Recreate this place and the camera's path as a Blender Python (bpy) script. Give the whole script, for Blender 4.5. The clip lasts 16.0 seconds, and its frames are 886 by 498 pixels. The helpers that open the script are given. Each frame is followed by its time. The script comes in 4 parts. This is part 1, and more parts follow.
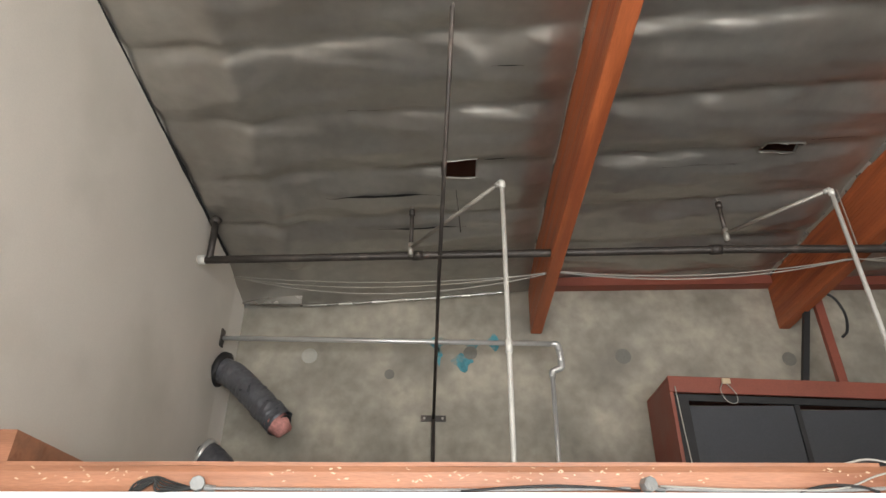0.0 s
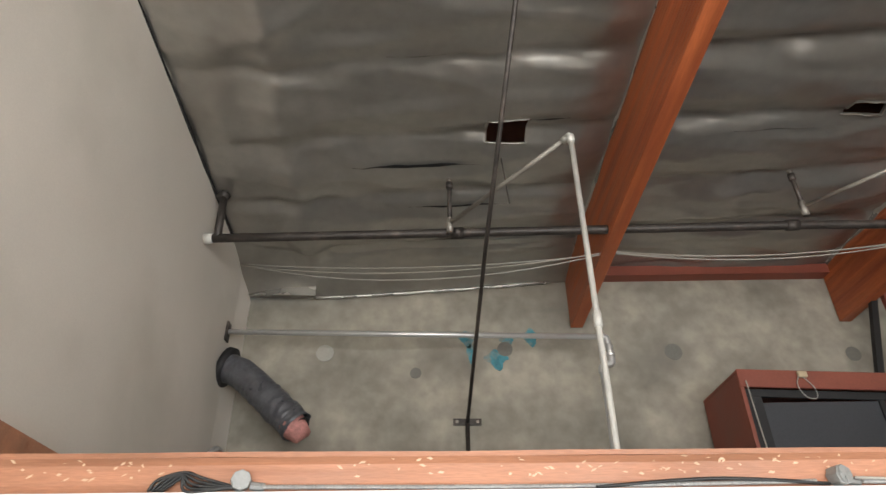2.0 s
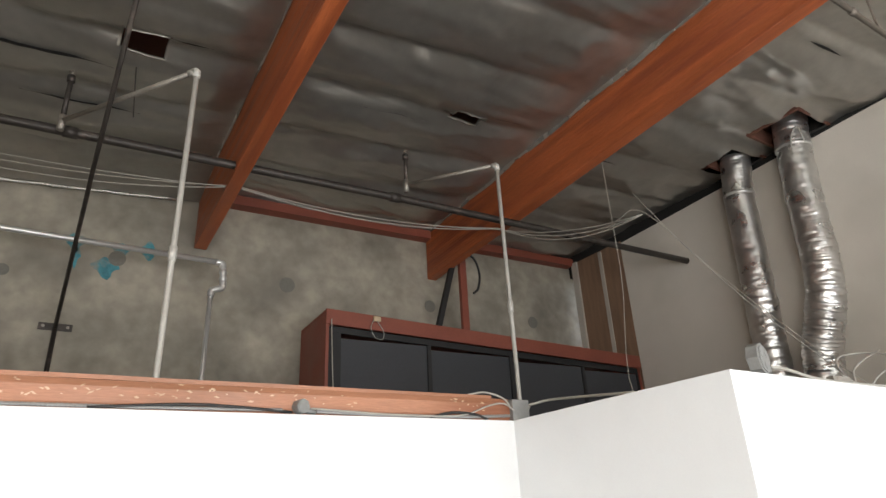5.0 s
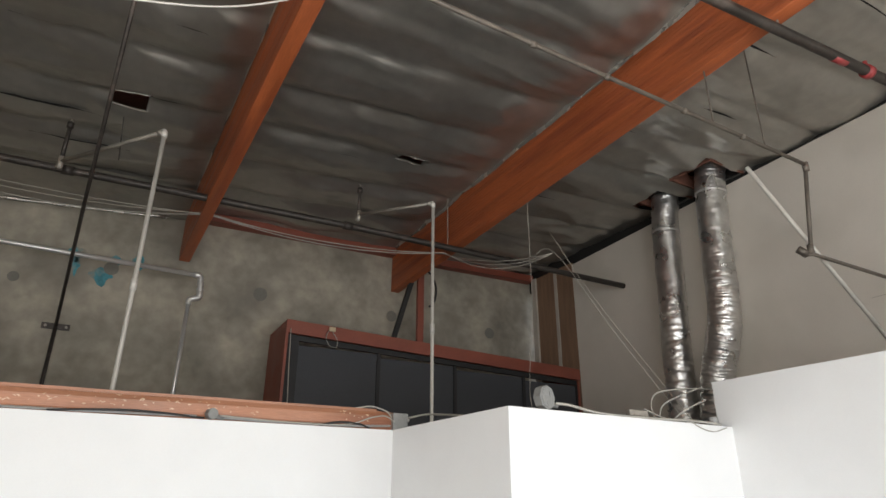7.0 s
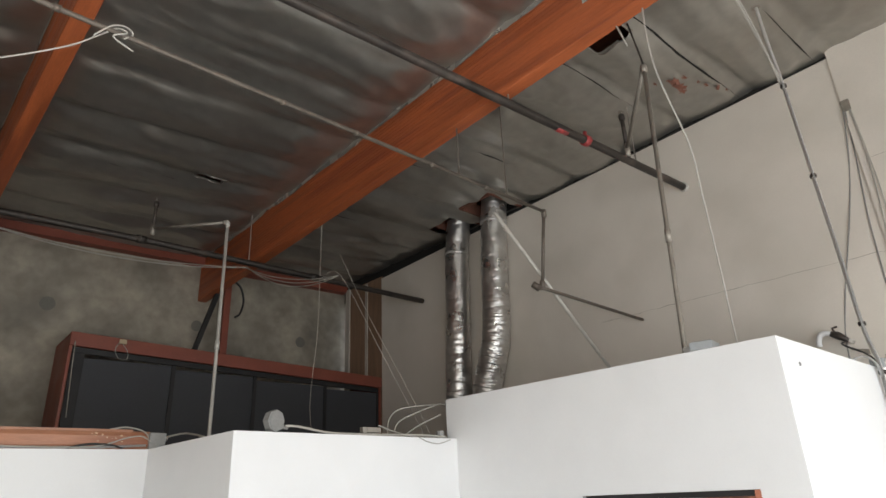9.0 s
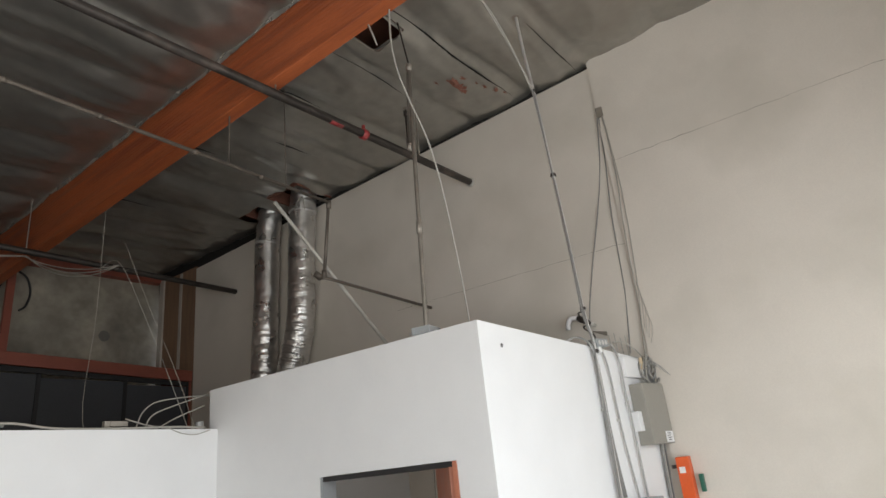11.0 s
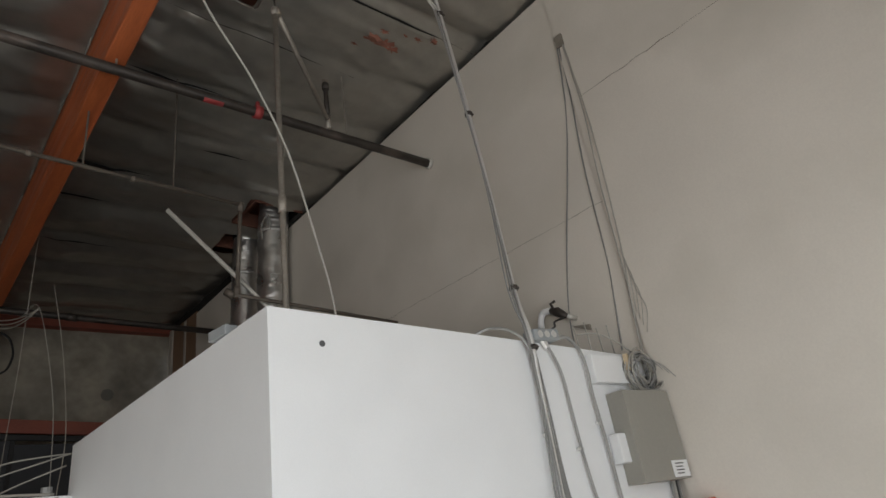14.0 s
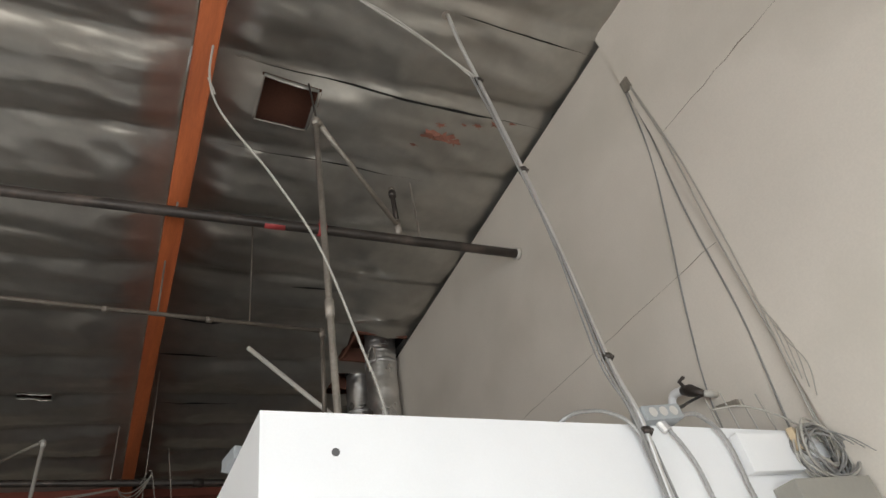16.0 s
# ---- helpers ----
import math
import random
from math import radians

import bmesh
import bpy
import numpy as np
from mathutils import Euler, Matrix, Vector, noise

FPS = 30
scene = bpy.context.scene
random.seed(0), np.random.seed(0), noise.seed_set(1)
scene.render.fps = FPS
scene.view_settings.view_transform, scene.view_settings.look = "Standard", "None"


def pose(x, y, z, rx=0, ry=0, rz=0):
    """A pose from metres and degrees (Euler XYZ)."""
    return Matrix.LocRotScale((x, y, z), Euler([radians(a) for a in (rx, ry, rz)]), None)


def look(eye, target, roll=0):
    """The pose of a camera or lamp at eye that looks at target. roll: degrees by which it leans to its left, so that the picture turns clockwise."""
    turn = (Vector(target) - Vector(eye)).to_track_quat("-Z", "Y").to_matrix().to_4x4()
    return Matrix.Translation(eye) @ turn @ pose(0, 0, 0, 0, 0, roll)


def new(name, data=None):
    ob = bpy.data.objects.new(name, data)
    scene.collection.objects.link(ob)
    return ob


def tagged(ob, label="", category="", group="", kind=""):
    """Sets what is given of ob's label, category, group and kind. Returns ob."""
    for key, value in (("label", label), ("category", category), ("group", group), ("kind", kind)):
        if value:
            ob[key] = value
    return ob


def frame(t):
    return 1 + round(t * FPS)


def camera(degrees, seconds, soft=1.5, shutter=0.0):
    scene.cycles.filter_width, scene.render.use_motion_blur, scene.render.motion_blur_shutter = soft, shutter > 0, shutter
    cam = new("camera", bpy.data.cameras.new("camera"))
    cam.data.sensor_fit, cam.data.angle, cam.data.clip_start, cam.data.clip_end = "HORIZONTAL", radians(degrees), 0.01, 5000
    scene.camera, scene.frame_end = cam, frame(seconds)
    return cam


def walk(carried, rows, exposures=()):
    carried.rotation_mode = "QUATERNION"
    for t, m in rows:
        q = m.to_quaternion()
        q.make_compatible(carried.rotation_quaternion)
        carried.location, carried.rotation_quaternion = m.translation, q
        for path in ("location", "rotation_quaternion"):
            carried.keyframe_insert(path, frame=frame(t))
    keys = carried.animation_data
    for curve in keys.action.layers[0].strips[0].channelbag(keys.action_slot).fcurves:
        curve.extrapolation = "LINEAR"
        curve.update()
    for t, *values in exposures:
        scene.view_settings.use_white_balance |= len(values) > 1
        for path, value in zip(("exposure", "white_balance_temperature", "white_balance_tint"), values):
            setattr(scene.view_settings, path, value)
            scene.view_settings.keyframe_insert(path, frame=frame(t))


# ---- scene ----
cam = camera(70.7, 16.0, soft=1.5, shutter=0.2)

PATH = [
    (0, (0.092, 0.613, 1.895), (0.095, 2.345, 2.894), 0.6),
    (0.5, (-0.002, 0.926, 1.878), (0.028, 2.638, 2.911), 0.3),
    (1, (-0.237, 1.187, 1.895), (-0.206, 2.904, 2.919), -0.6),
    (1.5, (-0.319, 1.381, 1.918), (-0.31, 3.097, 2.946), -0.4),
    (2, (-0.457, 1.483, 1.933), (-0.393, 3.181, 2.989), -0.5),
    (2.5, (-0.448, 1.585, 1.926), (-0.148, 3.265, 2.97), -0.9),
    (3, (-0.311, 1.654, 1.951), (0.304, 3.269, 2.957), -1.6),
    (3.5, (-0.115, 1.563, 1.914), (0.662, 3.127, 2.889), -2.6),
    (4, (-0.029, 1.402, 1.943), (0.833, 2.94, 2.887), -3.4),
    (4.5, (0.041, 1.134, 1.908), (1.033, 2.653, 2.752), -4.5),
    (4.7, (0.026, 1.018, 1.904), (1.03, 2.545, 2.715), -3.7),
    (7, (0.296, -0.549, 1.888), (1.237, 1.044, 2.647), 0.2),
    (7.5, (0.237, -0.845, 1.881), (1.19, 0.743, 2.639), -2.5),
    (8, (0.35, -1.063, 1.92), (1.531, 0.388, 2.626), -0.3),
    (8.5, (0.487, -1.281, 1.978), (1.76, 0.105, 2.656), 0.8),
    (9, (0.607, -1.537, 1.965), (1.901, -0.202, 2.702), -2.6),
    (9.5, (0.62, -1.74, 1.966), (1.949, -0.453, 2.726), -4.6),
    (10, (0.715, -2.019, 1.932), (2.242, -0.898, 2.574), -8.4),
    (12.3, (2.051, -2.426, 1.793), (3.614, -1.412, 2.521), -6.4),
    (12.5, (2.206, -2.437, 1.802), (3.768, -1.416, 2.522), -8.5),
    (13, (2.573, -2.419, 1.759), (4.144, -1.419, 2.487), -7.9),
    (13.5, (2.914, -2.449, 1.753), (4.41, -1.367, 2.522), -11.5),
    (14, (3.317, -2.485, 1.775), (4.617, -1.22, 2.62), -9.2),
    (14.5, (3.566, -2.34, 1.774), (4.761, -1.045, 2.72), -8.3),
    (15, (3.788, -2.241, 1.765), (4.787, -0.885, 2.843), -9.5),
    (15.5, (4.012, -2.215, 1.758), (4.851, -0.855, 2.96), -10.1),
    (16, (4.086, -2.18, 1.76), (4.936, -0.89, 3.031), -12.7),
]
walk(cam, [(t, look(eye, target, roll)) for t, eye, target, roll in PATH],
     exposures=[(0, 1.72), (0.5, 1.75), (1, 1.75), (1.5, 1.22), (2, 1.65), (2.5, 1.5), (3, 0.98), (3.5, 1.15), (4.5, 1.25), (7.0, 0.78), (9, 0.5), (9.5, 0.55), (10.0, 0.38), (12.5, -0.1), (14, -0.45), (14.6, -0.35), (15, -0.3), (15.5, 0.05), (16, 0.25)])

# ---- light: daylight through the wide roll-up opening behind the walk ----
world = bpy.data.worlds.new("sky")
scene.world = world
world.use_nodes = True
wn = world.node_tree
sky = wn.nodes.new("ShaderNodeTexSky")
sky.sky_type, sky.sun_disc = "NISHITA", False
sky.sun_elevation, sky.sun_rotation = radians(48), radians(150)
wn.links.new(sky.outputs["Color"], wn.nodes["Background"].inputs["Color"])
wn.nodes["Background"].inputs["Strength"].default_value = 0.12

sun = new("sun", bpy.data.lights.new("sun", "SUN"))
sun.data.energy, sun.data.angle, sun.data.color = 5.0, radians(0.5), (1.0, 0.95, 0.88)
sun.matrix_world = look((0, 0, 20), (4, 16, 0))

SOUTH = -4.2
door_light = new("door_daylight", bpy.data.lights.new("door_daylight", "AREA"))
door_light.data.shape, door_light.data.size, door_light.data.size_y = "RECTANGLE", 7.4, 3.5
door_light.data.energy, door_light.data.color = 205, (0.95, 0.98, 1.0)
door_light.matrix_world = look((1.9, SOUTH + 0.05, 1.85), (1.9, 0, 1.9))

# added fill lamp in an unseen west opening, brightens faces turned west
side_light = new("side_fill", bpy.data.lights.new("side_fill", "AREA"))
side_light.data.shape, side_light.data.size, side_light.data.size_y = "RECTANGLE", 2.9, 2.7
side_light.data.energy, side_light.data.color = 95, (1.0, 0.97, 0.93)
side_light.matrix_world = look((-2.46, -2.4, 1.75), (5, -2.0, 1.8))

# ---- materials ----
def material(name, colour, rough=0.6, metal=0.0, spread=0.12, scale=3.0, fine=60.0, bump=0.15, depth=0.01,
             stain=None, stain_scale=1.2, stain_at=(0.5, 0.7), stretch=(1, 1, 1), per_piece=0.0, rough_spread=0.1):
    """Colour varied at two scales, with optional stains, fine relief and uneven gloss."""
    m = bpy.data.materials.new(name)
    m.use_nodes = True
    nt = m.node_tree
    n, link = nt.nodes, nt.links.new
    bsdf = n["Principled BSDF"]
    bsdf.inputs["Metallic"].default_value = metal
    co = n.new("ShaderNodeTexCoord")
    mp = n.new("ShaderNodeMapping")
    mp.inputs["Scale"].default_value = stretch
    link(co.outputs["Object"], mp.inputs["Vector"])

    def tex(s, detail):
        t = n.new("ShaderNodeTexNoise")
        t.inputs["Scale"].default_value, t.inputs["Detail"].default_value = s, detail
        link(mp.outputs["Vector"], t.inputs["Vector"])
        return t.outputs["Fac"]

    def remap(value, lo, hi, a, b):
        r = n.new("ShaderNodeMapRange")
        r.inputs["From Min"].default_value, r.inputs["From Max"].default_value = lo, hi
        r.inputs["To Min"].default_value, r.inputs["To Max"].default_value = a, b
        link(value, r.inputs["Value"])
        return r.outputs["Result"]

    def times(colour_socket, factor):
        v = n.new("ShaderNodeVectorMath")
        v.operation = "SCALE"
        link(colour_socket, v.inputs[0])
        link(factor, v.inputs["Scale"])
        return v.outputs["Vector"]

    big, small = tex(scale, 4), tex(fine, 3)
    rgb = n.new("ShaderNodeRGB")
    rgb.outputs[0].default_value = (*colour, 1)
    out = times(times(rgb.outputs[0], remap(big, 0.3, 0.7, 1 - spread, 1 + spread)), remap(small, 0.3, 0.7, 1 - spread / 2, 1 + spread / 2))
    if per_piece:
        info = n.new("ShaderNodeObjectInfo")
        out = times(out, remap(info.outputs["Random"], 0, 1, 1 - per_piece, 1 + per_piece))
    if stain:
        mix = n.new("ShaderNodeMix")
        mix.data_type = "RGBA"
        link(remap(tex(stain_scale, 6), *stain_at, 0, 1), mix.inputs["Factor"])
        link(out, mix.inputs["A"])
        mix.inputs["B"].default_value = (*stain, 1)
        out = mix.outputs["Result"]
    link(out, bsdf.inputs["Base Color"])
    link(remap(big, 0.3, 0.7, max(0.03, rough - rough_spread), min(1, rough + rough_spread)), bsdf.inputs["Roughness"])
    if bump:
        b = n.new("ShaderNodeBump")
        b.inputs["Strength"].default_value, b.inputs["Distance"].default_value = bump, depth
        link(small, b.inputs["Height"])
        link(b.outputs["Normal"], bsdf.inputs["Normal"])
    return m


WHITE = material("white_paint", (0.80, 0.803, 0.805), 0.55, spread=0.02, fine=140, bump=0.08, depth=0.003)
CREAM = material("aged_drywall_paint", (0.685, 0.635, 0.565), 0.7, spread=0.05, scale=1.1, fine=90, bump=0.08, depth=0.003,
                 stain=(0.57, 0.53, 0.46), stain_scale=0.7, stain_at=(0.5, 0.75))
CONCRETE = material("tilt_up_concrete", (0.335, 0.303, 0.245), 0.85, spread=0.30, scale=1.5, fine=7, bump=0.08, depth=0.006,
                    stain=(0.22, 0.20, 0.17), stain_scale=1.0, stain_at=(0.5, 0.85))
CONCRETE_DARK = material("concrete_plug", (0.20, 0.19, 0.165), 0.9, spread=0.15, bump=0.3)
CONCRETE_LIGHT = material("concrete_patch", (0.44, 0.42, 0.37), 0.85, spread=0.1, bump=0.3)
FLOOR = material("floor_concrete", (0.45, 0.43, 0.395), 0.5, spread=0.15, scale=1.5, stain=(0.18, 0.17, 0.16), stain_scale=0.8)
FOIL = material("foil_insulation", (0.40, 0.385, 0.35), 0.33, metal=0.75, spread=0.12, scale=1.3, fine=9, bump=0.10, depth=0.012,
                stain=(0.34, 0.31, 0.27), stain_scale=0.9, stain_at=(0.52, 0.8), rough_spread=0.05)
FOIL_EDGE = material("foil_flap", (0.60, 0.58, 0.54), 0.27, metal=0.7, spread=0.06, bump=0.04)
PAPER = material("kraft_backing", (0.17, 0.07, 0.045), 0.8, spread=0.2)
GLULAM = material("stained_glulam", (0.40, 0.105, 0.035), 0.45, spread=0.22, scale=2.0, fine=30, bump=0.2, depth=0.004,
                  stretch=(6, 0.35, 6), stain=(0.24, 0.055, 0.025), stain_scale=1.4, stain_at=(0.52, 0.72))
TIMBER = material("header_timber", (0.41, 0.185, 0.105), 0.42, spread=0.22, scale=2.2, fine=40, bump=0.3, depth=0.004,
                  stretch=(0.5, 5, 5), stain=(0.26, 0.09, 0.045), stain_scale=2.0, stain_at=(0.55, 0.75))
FLAKE = material("flaking_varnish", (0.66, 0.46, 0.31), 0.25, spread=0.1, bump=0)
REDBROWN = material("red_brown_paint", (0.25, 0.068, 0.042), 0.55, spread=0.15, scale=2.5, bump=0.12)
SCREEN = material("dark_panel", (0.048, 0.050, 0.056), 0.7, spread=0.15, scale=2, bump=0.1)
SCREEN_FRAME = material("black_mullion", (0.016, 0.015, 0.015), 0.6, spread=0.1, bump=0)
GALV = material("galvanised_steel", (0.68, 0.67, 0.65), 0.32, metal=0.6, spread=0.06, rough_spread=0.03, scale=8, fine=70, bump=0.1, depth=0.002)
BLACKPIPE = material("black_steel_pipe", (0.055, 0.046, 0.04), 0.5, metal=0.4, spread=0.25, scale=5, fine=60, bump=0.2, depth=0.003,
                     stain=(0.12, 0.095, 0.08), stain_scale=4, stain_at=(0.55, 0.7))
FLEXSTEEL = material("ribbed_steel_jacket", (0.36, 0.355, 0.345), 0.42, metal=0.5, spread=0.1, scale=8, bump=0.05, depth=0.002)
GREYPIPE = material("dusty_steel_pipe", (0.33, 0.30, 0.26), 0.5, metal=0.5, spread=0.2, scale=6, bump=0.15, depth=0.002)
PALEPIPE = material("painted_pipe", (0.60, 0.58, 0.53), 0.45, metal=0.15, spread=0.1, scale=6, bump=0.1, depth=0.002)
DUCT = material("foil_duct_jacket", (0.70, 0.69, 0.67), 0.33, metal=0.92, spread=0.1, scale=5, fine=15, bump=0.3, depth=0.012, rough_spread=0.1)
DUCTGREY = material("grey_duct_jacket", (0.125, 0.125, 0.135), 0.36, metal=0.35, spread=0.2, scale=6, fine=24, bump=0.5, depth=0.01)
# near-black that puts the shade inside gaps and tears into the colour
GAPSHADE = material("black_gap_shade", (0.014, 0.013, 0.012), 0.8, spread=0.2, bump=0.1)
RUSTRED = material("red_clamp_paint", (0.36, 0.05, 0.05), 0.5, spread=0.15)
PINK = material("pink_fibreglass", (0.55, 0.25, 0.22), 0.95, spread=0.2, scale=20, bump=0.6, depth=0.01)
TEAL = material("teal_spray_paint", (0.075, 0.27, 0.32), 0.85, spread=0.3, scale=10, bump=0,
                stain=(0.30, 0.28, 0.23), stain_scale=9, stain_at=(0.42, 0.62))
WIRE = material("pale_cable", (0.40, 0.38, 0.34), 0.5, spread=0.06, bump=0)
GREYWIRE = material("grey_cable", (0.24, 0.235, 0.225), 0.5, spread=0.1, bump=0)
BLACKWIRE = material("black_cable", (0.02, 0.02, 0.02), 0.45, spread=0.1, bump=0)
TWINE = material("dim_string", (0.40, 0.37, 0.32), 0.8, spread=0.1, bump=0)
BOXGREY = material("grey_enclosure", (0.33, 0.35, 0.36), 0.5, metal=0.1, spread=0.05, bump=0.04)
PANEL = material("taupe_enclosure", (0.30, 0.285, 0.25), 0.5, spread=0.05, bump=0.04)
ORANGE = material("orange_plastic", (0.72, 0.11, 0.02), 0.4, spread=0.05, bump=0)
GREEN = material("green_plastic", (0.02, 0.12, 0.08), 0.4, spread=0.05, bump=0)
PLY = material("brown_plywood", (0.26, 0.16, 0.10), 0.7, spread=0.18, scale=3, stretch=(4, 4, 0.5), bump=0.15)
STUD = material("pale_stud", (0.50, 0.46, 0.40), 0.7, spread=0.1, bump=0.1)
DOORWOOD = material("salmon_door_wood", (0.46, 0.17, 0.10), 0.5, spread=0.12, stretch=(4, 4, 0.6))
DULLSTEEL = material("dull_zinc_box", (0.30, 0.30, 0.29), 0.55, metal=0.45, spread=0.12, scale=12, bump=0.1)
DARKSTEEL = material("tarnished_branch_pipe", (0.17, 0.145, 0.12), 0.55, metal=0.4, spread=0.2, scale=8, bump=0.1)
PEEL = material("peeled_red_backing", (0.27, 0.115, 0.08), 0.8, spread=0.25, scale=14, bump=0.2)
CRACK = material("dark_hairline", (0.26, 0.23, 0.19), 0.9, spread=0.3, bump=0)
INK = material("grey_print", (0.10, 0.10, 0.10), 0.6, bump=0)
ASPHALT = material("yard_asphalt", (0.06, 0.06, 0.06), 0.9, spread=0.2, scale=0.6)
BEIGE = material("tan_plastic", (0.55, 0.43, 0.28), 0.6, spread=0.1, bump=0)


# ---- mesh helpers ----
def smooth(me, on=True):
    for p in me.polygons:
        p.use_smooth = on


def link_mesh(name, bm, mat, parent=None, label="", shade=False):
    me = bpy.data.meshes.new(name)
    bm.to_mesh(me)
    bm.free()
    me.materials.append(mat)
    if shade:
        smooth(me)
    ob = new(name, me)
    if parent is not None:
        ob.parent = parent
    return tagged(ob, label)


def part(name, bm, mat, parent, label="", shade=False):
    return link_mesh(name, bm, mat, parent, label, shade)


def thing(name, label, category, group="", kind=""):
    return tagged(new(name), label, category, group, kind)


def setting(name, bm, mat, label, category="wall"):
    return tagged(link_mesh(name, bm, mat), label, category, kind="structure")


def hexa(bm, lo, hi):
    """A closed block from four lower and four upper corners, each in turning order."""
    v = [bm.verts.new(p) for p in (*lo, *hi)]
    for f in ((3, 2, 1, 0), (4, 5, 6, 7), (0, 1, 5, 4), (1, 2, 6, 5), (2, 3, 7, 6), (3, 0, 4, 7)):
        bm.faces.new([v[i] for i in f])
    return bm


def block(x0, y0, z0, x1, y1, z1, bevel=0.0, bm=None):
    own = bmesh.new()
    hexa(own, ((x0, y0, z0), (x1, y0, z0), (x1, y1, z0), (x0, y1, z0)), ((x0, y0, z1), (x1, y0, z1), (x1, y1, z1), (x0, y1, z1)))
    if bevel:
        bmesh.ops.bevel(own, geom=own.edges[:], offset=bevel, segments=2, affect="EDGES", profile=0.6)
    if bm is None:
        return own
    me = bpy.data.meshes.new("tmp")
    own.to_mesh(me)
    own.free()
    bm.from_mesh(me)
    bpy.data.meshes.remove(me)
    return bm


def turned(bm, m):
    bmesh.ops.transform(bm, matrix=m, verts=bm.verts[:])
    return bm


def tube(points, radius, sides=10, bm=None, caps=True):
    """A round bar along a line of points; radius: one number or one for each point."""
    bm = bm or bmesh.new()
    pts = [Vector(p) for p in points]
    radii = radius if isinstance(radius, (list, tuple)) else [radius] * len(pts)
    rings, side = [], None
    for i, p in enumerate(pts):
        way = (pts[min(i + 1, len(pts) - 1)] - pts[max(i - 1, 0)]).normalized()
        if side is None:
            side = way.orthogonal().normalized()
        side = (side - way * side.dot(way)).normalized()
        up = way.cross(side)
        rings.append([bm.verts.new(p + (side * math.cos(a) + up * math.sin(a)) * radii[i])
                      for a in (2 * math.pi * k / sides for k in range(sides))])
    for a, b in zip(rings, rings[1:]):
        for k in range(sides):
            bm.faces.new((a[k], a[(k + 1) % sides], b[(k + 1) % sides], b[k]))
    if caps:
        bm.faces.new(rings[0][::-1])
        bm.faces.new(rings[-1])
    return bm


def curve_points(points, steps=8):
    """A smooth line through the points."""
    p = [Vector(q) for q in points]
    p = [2 * p[0] - p[1]] + p + [2 * p[-1] - p[-2]]
    out = []
    for i in range(1, len(p) - 2):
        for k in range(steps):
            t = k / steps
            out.append(0.5 * (2 * p[i] + (p[i + 1] - p[i - 1]) * t + (2 * p[i - 1] - 5 * p[i] + 4 * p[i + 1] - p[i + 2]) * t * t
                              + (3 * p[i] - p[i - 1] - 3 * p[i + 1] + p[i + 2]) * t ** 3))
    return out + [p[-2]]


def sagging(a, b, drop, steps=16):
    a, b = Vector(a), Vector(b)
    return [a.lerp(b, k / steps) - Vector((0, 0, drop * 4 * (k / steps) * (1 - k / steps))) for k in range(steps + 1)]


def cable(name, points, radius, mat, label, category="cable", group="", sides=6, steps=6):
    ob = link_mesh(name, tube(curve_points(points, steps), radius, sides), mat, shade=True)
    return tagged(ob, label, category, group)


def flex_conduit(name, points, radius, mat, label, group=""):
    """Armoured cable with a ribbed jacket."""
    line = curve_points(points, 10)
    dense = []
    for a, b in zip(line, line[1:]):
        n = max(1, int((b - a).length / (radius * 0.9)))
        dense += [a.lerp(b, k / n) for k in range(n)]
    radii = [radius * (1.0 if k % 2 else 0.82) for k in range(len(dense))]
    return tagged(link_mesh(name, tube(dense, radii, 8), mat), label, "cable", group)


def disc(centre, normal, radius, thick, sides=20):
    c, n = Vector(centre), Vector(normal).normalized()
    return tube([c, c + n * thick], radius, sides)


# ---- the plan ----
WEST, EAST, NORTH = -2.43, 7.02, 7.83
PART_Y, PART_TOP, TALL_TOP = 3.91, 2.42, 2.762
BOX_X, BOX_Y, TALL_X, TALL_Y = 2.49, 2.42, 4.503, -0.275


def roof(x, y):
    return 5.94 - 0.045 * y + 0.034 * (x - 1.2) * min(1, max(0, (y - 3) / 4.8))


def front(x):
    """The tall room's front wall runs slightly askew."""
    return TALL_Y - 0.09 * (x - TALL_X)


# floor and yard
setting("floor", block(WEST - 0.2, SOUTH - 0.2, -0.15, EAST + 0.7, NORTH + 0.2, 0.0), FLOOR, "grey sealed concrete warehouse floor", "floor")
setting("ground", block(-800, -800, -0.4, 800, 800, -0.16), ASPHALT, "dark asphalt yard around the building", "ground")

# outer walls
north = setting("wall_north", block(WEST - 0.2, NORTH, 0, EAST + 0.7, NORTH + 0.2, 6.4), CONCRETE, "stained grey tilt-up concrete wall with plugs")
# the gap at y -3.9 to -0.9 is added out of view for the fill lamp
bm = block(WEST - 0.2, -0.9, 0, WEST, 7.50, 6.4)
block(WEST - 0.2, SOUTH, 0, WEST, -3.9, 6.4, bm=bm)
block(WEST - 0.2, -3.9, 3.15, WEST, -0.9, 6.4, bm=bm)
block(WEST - 0.2, -3.9, 0, WEST, -0.9, 0.35, bm=bm)
setting("wall_west", bm, CREAM, "plain off-white drywall wall")
bm = bmesh.new()
hexa(bm, ((WEST - 0.2, 7.50, 0), (WEST, 7.50, 0), (WEST + 0.06, NORTH, 0), (WEST - 0.2, NORTH, 0)),
     ((WEST - 0.2, 7.50, 5.5), (WEST, 7.50, 5.5), (WEST + 0.04, NORTH, 5.16), (WEST - 0.2, NORTH, 5.16)))
setting("wall_west_end", bm, CREAM, "off-white drywall end strip beside the concrete")
bm = bmesh.new()
